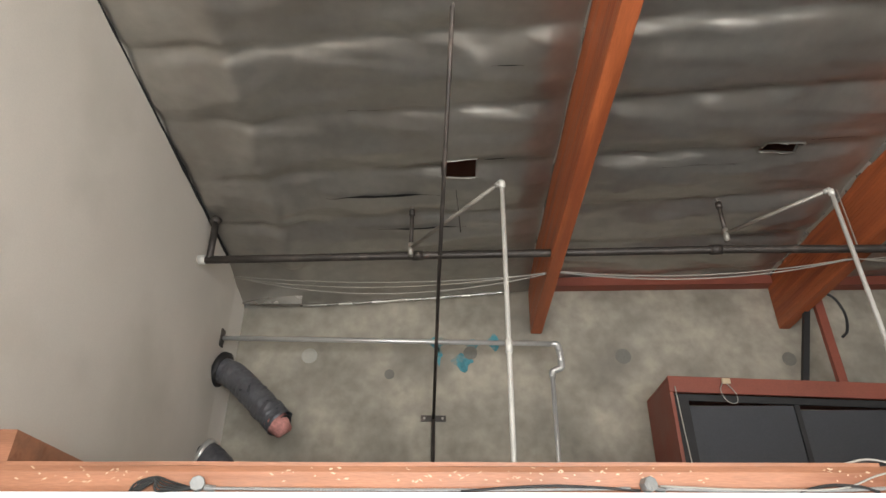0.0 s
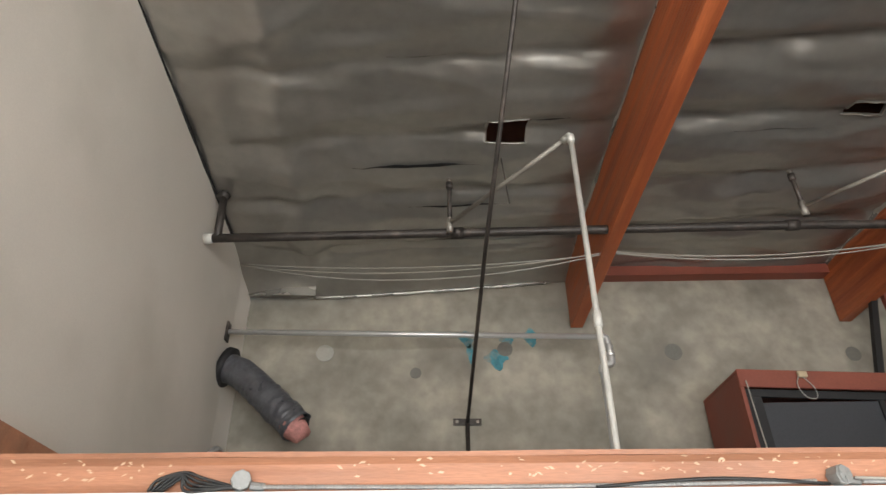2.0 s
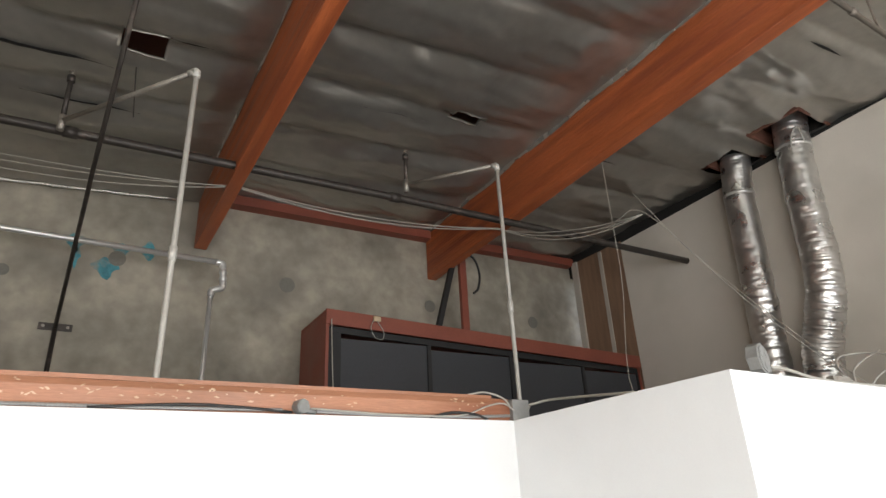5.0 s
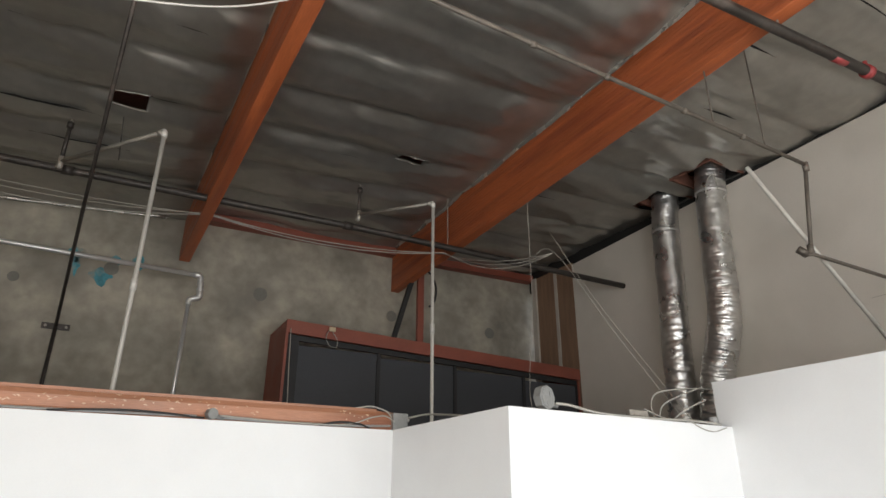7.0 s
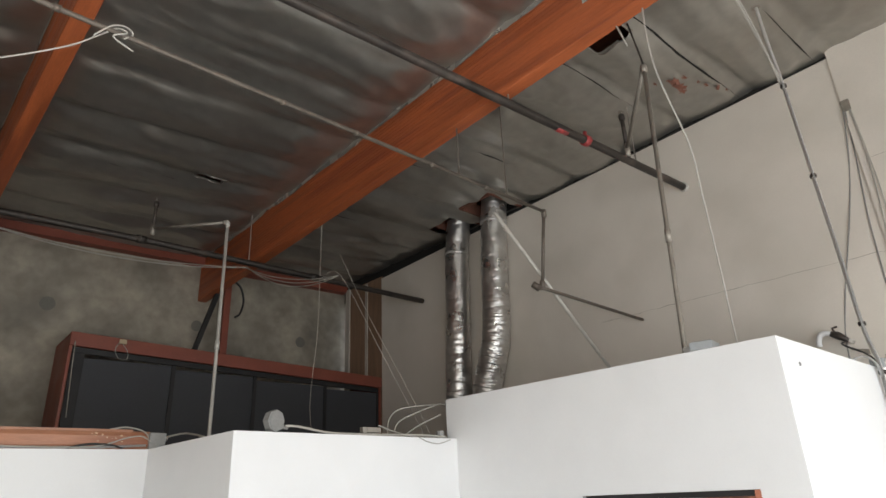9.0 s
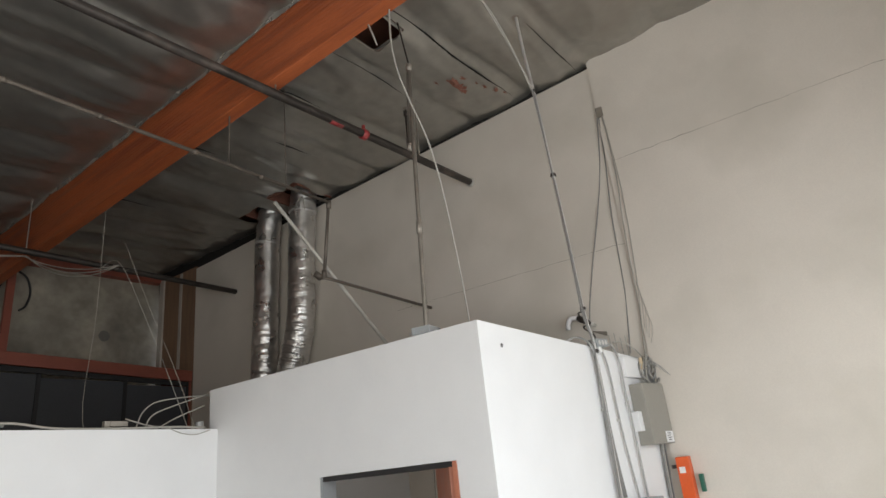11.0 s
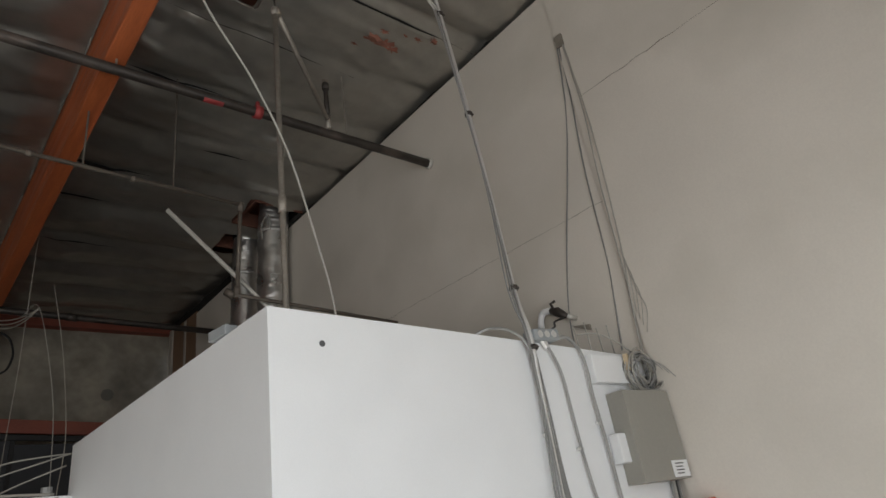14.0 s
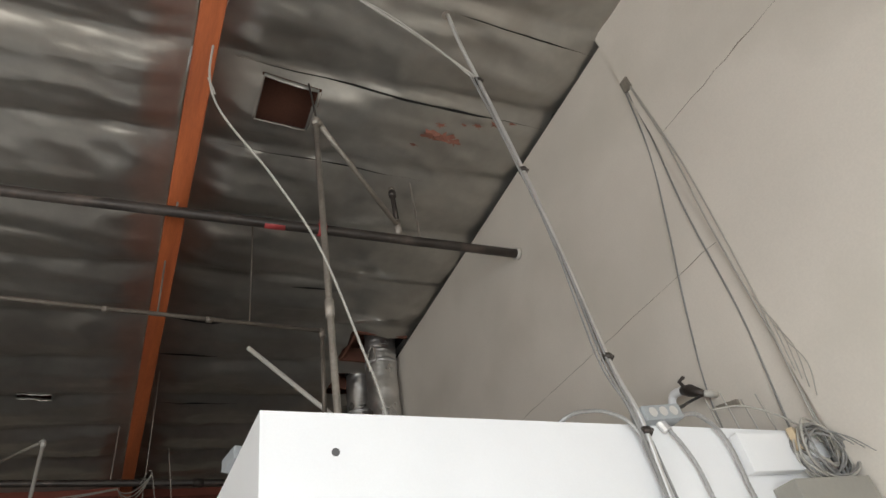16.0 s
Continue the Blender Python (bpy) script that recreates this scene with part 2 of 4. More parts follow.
hexa(bm, ((EAST, -0.55, 0), (EAST + 0.2, -0.55, 0), (EAST + 0.2, 6.66, 0), (EAST, 6.66, 0)),
     ((EAST, -0.55, 5.875), (EAST + 0.2, -0.55, 5.875), (EAST + 0.2, 6.66, 5.56), (EAST, 6.66, 5.56)))
east = setting("wall_east", bm, CREAM, "aged cream drywall wall stopping short of the roof")
setting("wall_east_furred", block(EAST - 0.025, SOUTH, 0, EAST + 0.2, -0.553, 6.5), CREAM, "off-white furred drywall wall up to the roof")
# solid black block paints the deep shade of the gap over the wall
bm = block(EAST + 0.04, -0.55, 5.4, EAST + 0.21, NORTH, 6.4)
setting("wall_joint", bm, GAPSHADE, "black strip standing in for the shaded joint above the cream wall", "joint")
setting("wall_south_low_a", block(WEST - 0.2, SOUTH - 0.2, 0, -1.9, SOUTH, 6.6), CREAM, "painted wall beside the roll-up opening")
setting("wall_south_low_b", block(5.7, SOUTH - 0.2, 0, EAST + 0.2, SOUTH, 6.6), CREAM, "painted wall beside the roll-up opening")
setting("wall_south_head", block(-1.9, SOUTH - 0.2, 3.6, 5.7, SOUTH, 6.6), CREAM, "painted wall over the roll-up opening")

bm = bmesh.new()
tube([(WEST + 0.004, 2.0 + 0.1 * k, roof(WEST, 2.0 + 0.1 * k) - 0.055 + 0.008 * noise.noise((k * 0.4, 0, 3))) for k in range(56)],
     [0.010 + 0.008 * noise.noise((k * 0.5, 6, 1)) + (0.008 if k > 30 else 0) for k in range(56)], 6, bm)
tagged(link_mesh("wall_joint", bm, GAPSHADE), "dark open joint where foil meets the wall", "joint", kind="structure")

# circular plugs and paint marks on the concrete
for x, z, r, mat, tag in ((-1.50, 4.54, 0.095, CONCRETE_LIGHT, "pale round patch"), (-0.52, 4.32, 0.06, CONCRETE_DARK, "dark round plug"),
                          (0.45, 4.60, 0.085, CONCRETE_DARK, "dark round plug"), (2.31, 4.58, 0.095, CONCRETE_DARK, "dark round plug"),
                          (4.33, 4.57, 0.085, CONCRETE_DARK, "dark round plug"), (6.15, 4.55, 0.09, CONCRETE_DARK, "dark round plug")):
    part("plug", disc((x, NORTH + 0.01, z), (0, -1, 0), r, 0.016), mat, north, tag)
for x, z, w, h in ((0.36, 4.48, 0.15, 0.14), (0.48, 4.70, 0.09, 0.10), (0.05, 4.72, 0.12, 0.13), (0.74, 4.74, 0.09, 0.14), (0.07, 4.56, 0.05, 0.14)):
    bm = bmesh.new()
    ring = [(x + w * math.cos(a) * (0.7 + 0.5 * noise.noise((a, x, z))), NORTH - 0.004, z + h * math.sin(a) * (0.7 + 0.5 * noise.noise((z, a, x))))
            for a in (k * math.pi / 9 for k in range(18))]
    bm.faces.new([bm.verts.new(p) for p in ring][::-1])
    part("paint_mark", bm, TEAL, north, "faded teal spray paint mark")

# hairline joints of the cream wall
for y0, y1, z, x in ((2.4, -0.55, 3.82, EAST), (-0.62, -3.0, 4.70, EAST - 0.025)):
    bm = bmesh.new()
    pts = [(x - 0.001, y0 + (y1 - y0) * k / 24, z + 0.012 * noise.noise((k * 0.9, 1, 2))) for k in range(25)]
    tube(pts, [0.0008 + 0.0028 * max(0, noise.noise((k * 0.5, z, 7)) + 0.25) for k in range(25)], 5, bm)
    part("crack", bm, CRACK, east, "dark hairline joint crack")


# ---- ceiling: foil-faced insulation sagging between the beams ----
SEAM = 0.78
HOLES = ((0.07, 0.42, 5.30, 5.58), (3.07, 3.43, 5.08, 5.27), (4.66, 5.07, 0.50, 0.85), (6.40, 7.0, 4.25, 4.70), (6.35, 7.0, 3.45, 4.05))


def sag(x, y):
    s = (y + 0.09 * (x - 4.5) + 0.38) / SEAM
    k = math.floor(s)
    u = s - k
    pillow = (4 * u * (1 - u)) ** 0.6
    amp = 0.05 + 0.075 * (0.5 + noise.noise((k * 3.7, x * 0.35, 1.0)))
    wave = 0.025 * noise.noise((x * 1.1, y * 2.6, 3.0)) + 0.012 * noise.noise((x * 3.0, y * 7.0, 5.0)) + 0.008 * noise.noise((x * 7, y * 16, 8)) + 0.012 * noise.noise((x * 1.8, y * 9, 21)) - 0.03 * (1 - abs(noise.noise((x * 0.8, y * 3.0, 31)))) ** 8 - 0.05 * max(0, noise.noise((x * 0.7, y * 3.4, 11))) ** 2
    fold = -0.075 * math.exp(-((x + 1.62 + 0.12 * noise.noise((y * 0.8, 2, 9))) / 0.16) ** 2) * (0.9 + 0.8 * noise.noise((y * 1.2, 4, 4)))
    return -amp * pillow + wave + fold


def foil_bay(name, west, east_side, y0, y1, label):
    """One bay of foil, with torn holes, as a thin billowing sheet; each side is given at its south and north end."""
    step = 0.045

    def sides(y):
        u = (y - y0) / (y1 - y0)
        return west[0] + (west[1] - west[0]) * u, east_side[0] + (east_side[1] - east_side[0]) * u

    x0, x1 = sides(y0)
    nx, ny = int((x1 - x0) / step), int((y1 - y0) / step)
    verts, faces = [], []
    for j in range(ny + 1):
        for i in range(nx + 1):
            y = y0 + (y1 - y0) * j / ny
            x0, x1 = sides(y)
            x = x0 + (x1 - x0) * i / nx
            edge = min(x - x0, x1 - x, 0.3) / 0.3
            verts.append((x, y, roof(x, y) + sag(x, y) * (0.35 + 0.65 * edge)))
    for j in range(ny):
        for i in range(nx):
            cy = y0 + (y1 - y0) * (j + 0.5) / ny
            x0, x1 = sides(cy)
            cx = x0 + (x1 - x0) * (i + 0.5) / nx
            if any(a < cx < b and c < cy < d for a, b, c, d in HOLES):
                continue
            q = j * (nx + 1) + i
            faces.append((q, q + nx + 1, q + nx + 2, q + 1))
    me = bpy.data.meshes.new(name)
    me.from_pydata(verts, [], faces)
    me.materials.append(FOIL)
    smooth(me)
    return tagged(new(name, me), label, "ceiling", kind="structure")


B1, B2 = (1.08, 1.215), (4.07, 4.205)
SKEW_A, SKEW_B = 0.12, 0.23
foil_bay("ceiling", (WEST, WEST), (B1[0], B1[0] + SKEW_A), SOUTH, NORTH, "billowing grey foil insulation under the roof")
foil_bay("ceiling", (B1[1], B1[1] + SKEW_A), (B2[0], B2[0] + SKEW_B), SOUTH, NORTH, "billowing grey foil insulation under the roof")
foil_bay("ceiling", (B2[1], B2[1] + SKEW_B), (EAST + 0.06, EAST + 0.06), SOUTH, NORTH, "torn grey foil insulation under the roof")
bm = bmesh.new()
hexa(bm, ((WEST - 0.2, SOUTH - 0.2, roof(0, SOUTH) + 0.16), (EAST + 0.3, SOUTH - 0.2, roof(0, SOUTH) + 0.16), (EAST + 0.3, NORTH + 0.2, 5.92), (WEST - 0.2, NORTH + 0.2, 5.92)),
     ((WEST - 0.2, SOUTH - 0.2, 6.7), (EAST + 0.3, SOUTH - 0.2, 6.7), (EAST + 0.3, NORTH + 0.2, 6.7), (WEST - 0.2, NORTH + 0.2, 6.7)))
tagged(link_mesh("roof_deck", bm, PAPER), "red-brown roof deck above the insulation", "roof", kind="structure")


def hole_lip(x0, x1, y0, y1, seed):
    """Torn foil edges curling down round an opening."""
    top = thing("torn_foil_edge", "curled torn foil edge round an opening", "insulation", "torn foil edges", "structure")
    for k, (a, b, out) in enumerate((((x0, y0), (x1, y0), (0, -1)), ((x1, y0), (x1, y1), (1, 0)), ((x1, y1), (x0, y1), (0, 1)), ((x0, y1), (x0, y0), (-1, 0)))):
        bm = bmesh.new()
        prev = None
        for i in range(11):
            u = i / 10
            x, y = a[0] + (b[0] - a[0]) * u, a[1] + (b[1] - a[1]) * u
            w = (0.006 + 0.022 * abs(noise.noise((u * 3.1, k, seed)))) * (0.25 + math.sin(math.pi * u) ** 0.5)
            z = roof(x, y) + sag(x, y) - 0.004
            row = [bm.verts.new((x + out[0] * d, y + out[1] * d, z - h)) for d, h in ((0.018, 0.006), (-0.004, 0.008), (-0.010, 0.008 + w * 0.6), (-0.002, 0.008 + w))]
            if prev:
                for j in range(3):
                    bm.faces.new((prev[j], prev[j + 1], row[j + 1], row[j]))
            prev = row
        part("lip", bm, FOIL, top, "", True)
    return top


for k, hole in enumerate(HOLES[:3]):
    hole_lip(*hole, 3.3 * k + 1.0)


def slit(x0, x1, y, width, skew=-0.05):
    """An open tear in the foil: a thin dark lens with a curled lip."""
    bm = bmesh.new()
    n = 12
    top, low = [], []
    for k in range(n + 1):
        u = k / n
        x, yy = x0 + (x1 - x0) * u, y + skew * (x1 - x0) * u
        w = width * math.sin(math.pi * u) * (0.7 + 0.5 * noise.noise((x * 5, y, 3)))
        z = roof(x, yy) + sag(x, yy) - 0.012
        top.append(bm.verts.new((x, yy + w / 2, z)))
        low.append(bm.verts.new((x, yy - w / 2, z - 0.004)))
    for k in range(n):
        bm.faces.new((top[k], top[k + 1], low[k + 1], low[k]))
    return tagged(link_mesh("foil_tear", bm, GAPSHADE), "dark open tear in the foil insulation", "tear", "foil tears", "structure")


for x0, x1, y, w in ((-1.10, 0.06, 5.90, 0.07), (0.47, 0.72, 4.18, 0.02), (0.54, 0.88, 6.97, 0.035), (0.42, 0.75, 5.30, 0.03), (-0.6, 0.35, 6.45, 0.05),
                     (-0.75, -0.30, 4.72, 0.012), (5.45, 5.95, 2.79, 0.05), (4.35, 5.2, 3.55, 0.09), (4.35, 5.0, 4.2, 0.08), (4.4, 5.4, 2.0, 0.05), (4.45, 7.0, 0.43, 0.035),
                     (5.8, 7.0, -0.40, 0.02), (3.45, 3.9, 5.02, 0.02), (4.5, 5.4, 5.2, 0.05), (4.4, 6.2, 1.21, 0.02), (2.2, 2.9, 5.42, 0.014)):
    slit(x0, x1, y, w)


# peeled foil showing the red backing
for cx, cy, r in ((6.17, 0.59, 0.16), (6.05, 0.60, 0.12), (6.27, 0.62, 0.10), (5.95, 0.75, 0.06), (6.55, 0.36, 0.07), (6.1, 0.5, 0.06), (6.42, 0.42, 0.06), (6.3, 0.45, 0.05), (6.7, 0.33, 0.05)):
    bm = bmesh.new()
    ring = []
    for k in range(20):
        a = k * math.pi / 10
        rr = 0.7 * r * (0.25 + 1.7 * abs(noise.noise((math.cos(a) * 2.2 + cx * 9, math.sin(a) * 2.2, cy * 9))))
        x, y = cx + rr * 1.25 * math.cos(a), cy + rr * 0.6 * math.sin(a)
        ring.append(bm.verts.new((x, y, roof(x, y) + sag(x, y) - 0.012)))
    bm.faces.new(ring[::-1])
    tagged(link_mesh("peeled_foil", bm, PEEL), "peeled foil patch showing reddish backing", "tear", "peeled patches", "structure")

# drooping foil along the concrete wall, with a folded flap at the west end
bm = bmesh.new()
rows = []
for k in range(49):
    x = WEST + (B1[0] + SKEW_A - WEST) * k / 48
    low = 5.19 + 0.24 * max(0, (x + 1.6) / 2.75) ** 1.2 + 0.012 * noise.noise((x * 2.2, 0, 0))
    high = roof(x, 7.05) - 0.07
    rows.append([bm.verts.new((x, 7.05 + (NORTH - 7.09) * u + 0.008 * noise.noise((x * 2, u * 3, 1)), high + (low - high) * u ** 1.5 + 0.014 * noise.noise((x * 1.3, u * 4, 6)) * u)) for u in (0, 0.15, 0.3, 0.45, 0.6, 0.75, 0.9, 1)])
for a, b in zip(rows, rows[1:]):
    for k in range(7):
        bm.faces.new((a[k], a[k + 1], b[k + 1], b[k]))
tagged(link_mesh("foil_droop", bm, FOIL, shade=True), "loose drooping foil edge along the concrete wall", "insulation", kind="structure")
bm = bmesh.new()
flap = []
for k in range(13):
    u = k / 12
    x = WEST + 0.04 + 0.74 * u
    flap.append((bm.verts.new((x, NORTH - 0.12 - 0.03 * u, 5.19 + 0.17 * u)), bm.verts.new((x + 0.02, NORTH - 0.20 - 0.05 * math.sin(3 * u), 5.13 - 0.02 * math.sin(math.pi * u) + 0.005 * noise.noise((x * 5, 0, 3))))))
for (a, b), (c, d) in zip(flap, flap[1:]):
    bm.faces.new((a, b, d, c))
tagged(link_mesh("foil_flap", bm, FOIL_EDGE, shade=True), "pale folded flap of foil hanging at the corner", "insulation", kind="structure")
bm = bmesh.new()
tube([(-1.68 + 0.12 * k, NORTH - 0.06, 5.185 + 0.24 * max(0, (-1.68 + 0.12 * k + 1.6) / 2.75) ** 1.2 - 0.004 + 0.012 * noise.noise((k * 0.6, 2, 2))) for k in range(23)],
     [0.012 + 0.012 * max(0, noise.noise((k * 0.7, 8, 1))) for k in range(23)], 6, bm)
tagged(link_mesh("foil_hem", bm, FOIL_EDGE, shade=True), "bright crumpled hem of the drooping foil", "insulation", kind="structure")

# ledgers on the concrete wall between the beams
for x0, x1, z0, z1 in ((B1[1] + SKEW_A, B2[0] + SKEW_B, 5.47, 5.58), (B2[1] + SKEW_B, EAST - 0.01, 5.52, 5.62)):
    bm = bmesh.new()
    hexa(bm, ((x0, NORTH - 0.16, z0 - 0.03), (x1, NORTH - 0.16, z1 - 0.06), (x1, NORTH, z1 - 0.06), (x0, NORTH, z0 - 0.03)),
         ((x0, NORTH - 0.16, z0 + 0.09), (x1, NORTH - 0.16, z1 + 0.06), (x1, NORTH, z1 + 0.06), (x0, NORTH, z0 + 0.09)))
    tagged(link_mesh("ledger", bm, REDBROWN), "dark red-brown wooden ledger on the concrete wall", "beam", "ledgers", "structure")


# ---- glulam beams ----
def glulam(x0, x1, label, skew=0.0):
    """A beam of glued boards with a fine groove at each joint; skew moves its north end east."""
    top = thing("glulam_beam", label, "beam", "glulam beams", "structure")
    bm = bmesh.new()
    ya, yb, d, lam = SOUTH, NORTH - 0.02, 0.73, 0.0415
    prof = [(0.0, 0.006), (0.006, 0.0), (x1 - x0 - 0.006, 0.0), (x1 - x0, 0.006)]
    joints = [lam * k for k in range(1, 20)]
    for z in joints:
        prof += [(x1 - x0, z - 0.0025), (x1 - x0 - 0.0035, z), (x1 - x0, z + 0.0025)]
    prof += [(x1 - x0, 0.83), (0.0, 0.83)]
    for z in reversed(joints):
        prof += [(0.0, z + 0.0025), (0.0035, z), (0.0, z - 0.0025)]
    rings = [[bm.verts.new((x0 + off + px, y, roof(x0, y) - d + pz)) for px, pz in prof] for y, off in ((ya, 0.0), (yb, skew))]
    for k in range(len(prof)):
        j = (k + 1) % len(prof)
        bm.faces.new((rings[0][k], rings[1][k], rings[1][j], rings[0][j]))
    bm.faces.new(rings[0])
    bm.faces.new(rings[1][::-1])
    bmesh.ops.recalc_face_normals(bm, faces=bm.faces[:])
    part("timber", bm, GLULAM, top)
    # stapled foil flanges with a ragged lower edge
    for x, s in ((x0, -1), (x1, 1)):
        bm = bmesh.new()
        prev = None
        for k in range(161):
            y = ya + (yb - ya) * k / 160
            off = skew * k / 160
            drop = 0.075 + 0.035 * noise.noise((y * 1.7, x, 1)) + 0.018 * noise.noise((y * 7, x, 4))
            pair = (bm.verts.new((x + off + s * 0.012, y, roof(x, y) + 0.02)), bm.verts.new((x + off + s * (0.006 + 0.006 * noise.noise((y * 5, 1, x))), y, roof(x, y) - drop)))
            if prev:
                bm.faces.new((prev[0], prev[1], pair[1], pair[0]))
            prev = pair
        part("foil_flange", bm, FOIL_EDGE, top, "stapled grey foil flange")
    return top


beam_a = glulam(*B1, "long orange-brown stained glulam roof beam", SKEW_A)
beam_b = glulam(*B2, "long orange-brown stained glulam roof beam", SKEW_B)
part("junction_plate", block(B2[0] + 0.074, 0.30, 5.52, B2[0] + 0.085, 0.42, 5.64, 0.003), BOXGREY, beam_b, "round grey box plate")

# ---- partitions ----


def low_top(x):
    """The low partition settles towards the west wall."""
    return PART_TOP - 0.042 * max(0, BOX_X - x) / 4.9


bm = bmesh.new()
xa, xb = WEST + 0.003, BOX_X + 0.11
hexa(bm, ((xa, PART_Y, 0), (xb, PART_Y, 0), (xb, PART_Y + 0.11, 0), (xa, PART_Y + 0.11, 0)),
     ((xa, PART_Y, low_top(xa)), (xb, PART_Y, PART_TOP), (xb, PART_Y + 0.11, PART_TOP), (xa, PART_Y + 0.11, low_top(xa))))
setting("partition_low", bm, WHITE, "white painted drywall partition with an open top", "partition")
setting("partition_side", block(BOX_X, BOX_Y + 0.11, 0, BOX_X + 0.11, PART_Y, PART_TOP), WHITE, "white painted side of the small room", "partition")
setting("partition_front", block(BOX_X, BOX_Y, 0, TALL_X, BOX_Y + 0.11, PART_TOP), WHITE, "white painted front of the small room", "partition")
DOOR_Y0, DOOR_Y1, DOOR_TOP = -0.005, 1.20, 1.93
bm = block(TALL_X, DOOR_Y1, 0, TALL_X + 0.12, 2.535, TALL_TOP)
block(TALL_X, DOOR_Y0, DOOR_TOP, TALL_X + 0.12, DOOR_Y1, TALL_TOP, bm=bm)
block(TALL_X, TALL_Y + 0.10, 0, TALL_X + 0.12, DOOR_Y0, TALL_TOP, bm=bm)
setting("partition_tall_side", bm, WHITE, "white painted tall partition with a doorway", "partition")
bm = bmesh.new()
xe = EAST - 0.027
hexa(bm, ((TALL_X, front(TALL_X), 0), (xe, front(xe), 0), (xe, front(xe) + 0.12, 0), (TALL_X, TALL_Y + 0.10, 0)),
     ((TALL_X, front(TALL_X), TALL_TOP), (xe, front(xe), TALL_TOP - 0.095), (xe, front(xe) + 0.12, TALL_TOP - 0.095), (TALL_X, TALL_Y + 0.10, TALL_TOP)))
tall_front = setting("partition_tall_front", bm, WHITE, "bright white painted front of the tall room", "partition")
part("cable_hole", disc((4.744, front(4.744) + 0.004, 2.614), (0, -1, 0), 0.014, 0.006, 14), INK, tall_front, "small dark drilled hole")
setting("partition_tall_back", block(TALL_X + 0.12, 2.425, 0, EAST, 2.535, 2.3), WHITE, "white partition behind the tall room", "partition")

# doorway with its leaf and dark closer head
doorway = thing("door_1", "open salmon-brown wooden door in the tall partition", "door", kind="structure")
leaf = part("leaf", turned(block(0, -0.02, 0.01, 0.86, 0.02, 1.90, 0.004), pose(TALL_X + 0.02, 0.05, 0, 0, 0, 43)), DOORWOOD, doorway)
bm = block(TALL_X - 0.01, DOOR_Y0 + 0.002, 0, TALL_X + 0.13, DOOR_Y0 + 0.03, DOOR_TOP - 0.002)
part("jamb", bm, DOORWOOD, doorway, "salmon-brown wooden jamb")
part("jamb", block(TALL_X - 0.004, DOOR_Y1 - 0.03, 0, TALL_X + 0.124, DOOR_Y1 - 0.002, DOOR_TOP - 0.002), BOXGREY, doorway, "grey metal jamb")
part("head", block(TALL_X - 0.004, DOOR_Y0 + 0.03, DOOR_TOP - 0.035, TALL_X + 0.124, DOOR_Y1 - 0.03, DOOR_TOP - 0.002), SCREEN_FRAME, doorway, "dark head strip")

# ---- header timber on the low partition ----
header = thing("header_timber", "rough orange-brown timber header on the white partition", "beam", kind="structure")
bm = bmesh.new()
prev = None
prof = ((0.0, 0.0), (-0.012, 0.03), (-0.012, 0.10), (0.004, 0.132), (0.03, 0.14), (0.15, 0.14), (0.15, 0.0))
for k in range(61):
    x = WEST + 0.004 + (2.50 - WEST) * k / 60
    ring = [bm.verts.new((x, PART_Y + 0.045 + a + 0.004 * noise.noise((x * 3, i, 0)), low_top(x) + 0.003 + b * (1 + 0.05 * noise.noise((x * 0.8, 4, i * 0.2))))) for i, (a, b) in enumerate(prof)]
    if prev:
        for i in range(7):
            bm.faces.new((prev[i], ring[i], ring[(i + 1) % 7], prev[(i + 1) % 7]))
    else:
        bm.faces.new(ring)
    prev = ring
bm.faces.new(prev[::-1])
part("timber", bm, TIMBER, header)
bm = bmesh.new()
prev = None
for k in range(50):
    x = WEST + 0.01 + (2.36 - WEST) * k / 49
    z = low_top(x) + 0.134 + 0.006 * noise.noise((x * 1.3, 2, 2))
    ring = [bm.verts.new(p) for p in ((x, PART_Y + 0.05, z), (x, PART_Y + 0.19, z), (x, PART_Y + 0.19, z + 0.022), (x, PART_Y + 0.05, z + 0.02))]
    if prev:
        for i in range(4):
            bm.faces.new((prev[i], ring[i], ring[(i + 1) % 4], prev[(i + 1) % 4]))
    else:
        bm.faces.new(ring)
    prev = ring
bm.faces.new(prev[::-1])
part("lath", bm, TIMBER, header, "thin uneven lath along the top")
bm = bmesh.new()
rng = random.Random(4)
for k in range(170):
    x = rng.uniform(WEST + 0.1, 2.3)
    if noise.noise((x * 1.4, 0, 5)) < -0.12:
        continue
    z = low_top(x) + rng.uniform(0.05, 0.125)
    a, b = rng.uniform(0.004, 0.016), rng.uniform(0.002, 0.006)
    y = PART_Y + 0.0285 + (0.010 if z > low_top(x) + 0.11 else 0)
    t = rng.uniform(-0.6, 0.6)
    bm.faces.new([bm.verts.new((x + dx * math.cos(t) - dz * math.sin(t), y, z + dx * math.sin(t) + dz * math.cos(t))) for dx, dz in ((-a, -b * 0.5), (a * 0.4, -b), (a, b * 0.3), (-a * 0.2, b))])
tagged(part("flakes", bm, FLAKE, header, "glossy pale flakes of old varnish"), kind="stuff")

# lumber standing beyond the partition at the west wall
bm = bmesh.new()
hexa(bm, ((WEST + 0.003, PART_Y + 0.25, 2.40), (WEST + 0.16, PART_Y + 0.25, 2.40), (WEST + 0.16, 5.0, 2.40), (WEST + 0.003, 5.0, 2.40)),
     ((WEST + 0.003, PART_Y + 0.25, 2.745), (WEST + 0.16, PART_Y + 0.25, 2.745), (WEST + 0.16, 5.0, 2.72), (WEST + 0.003, 5.0, 2.72)))
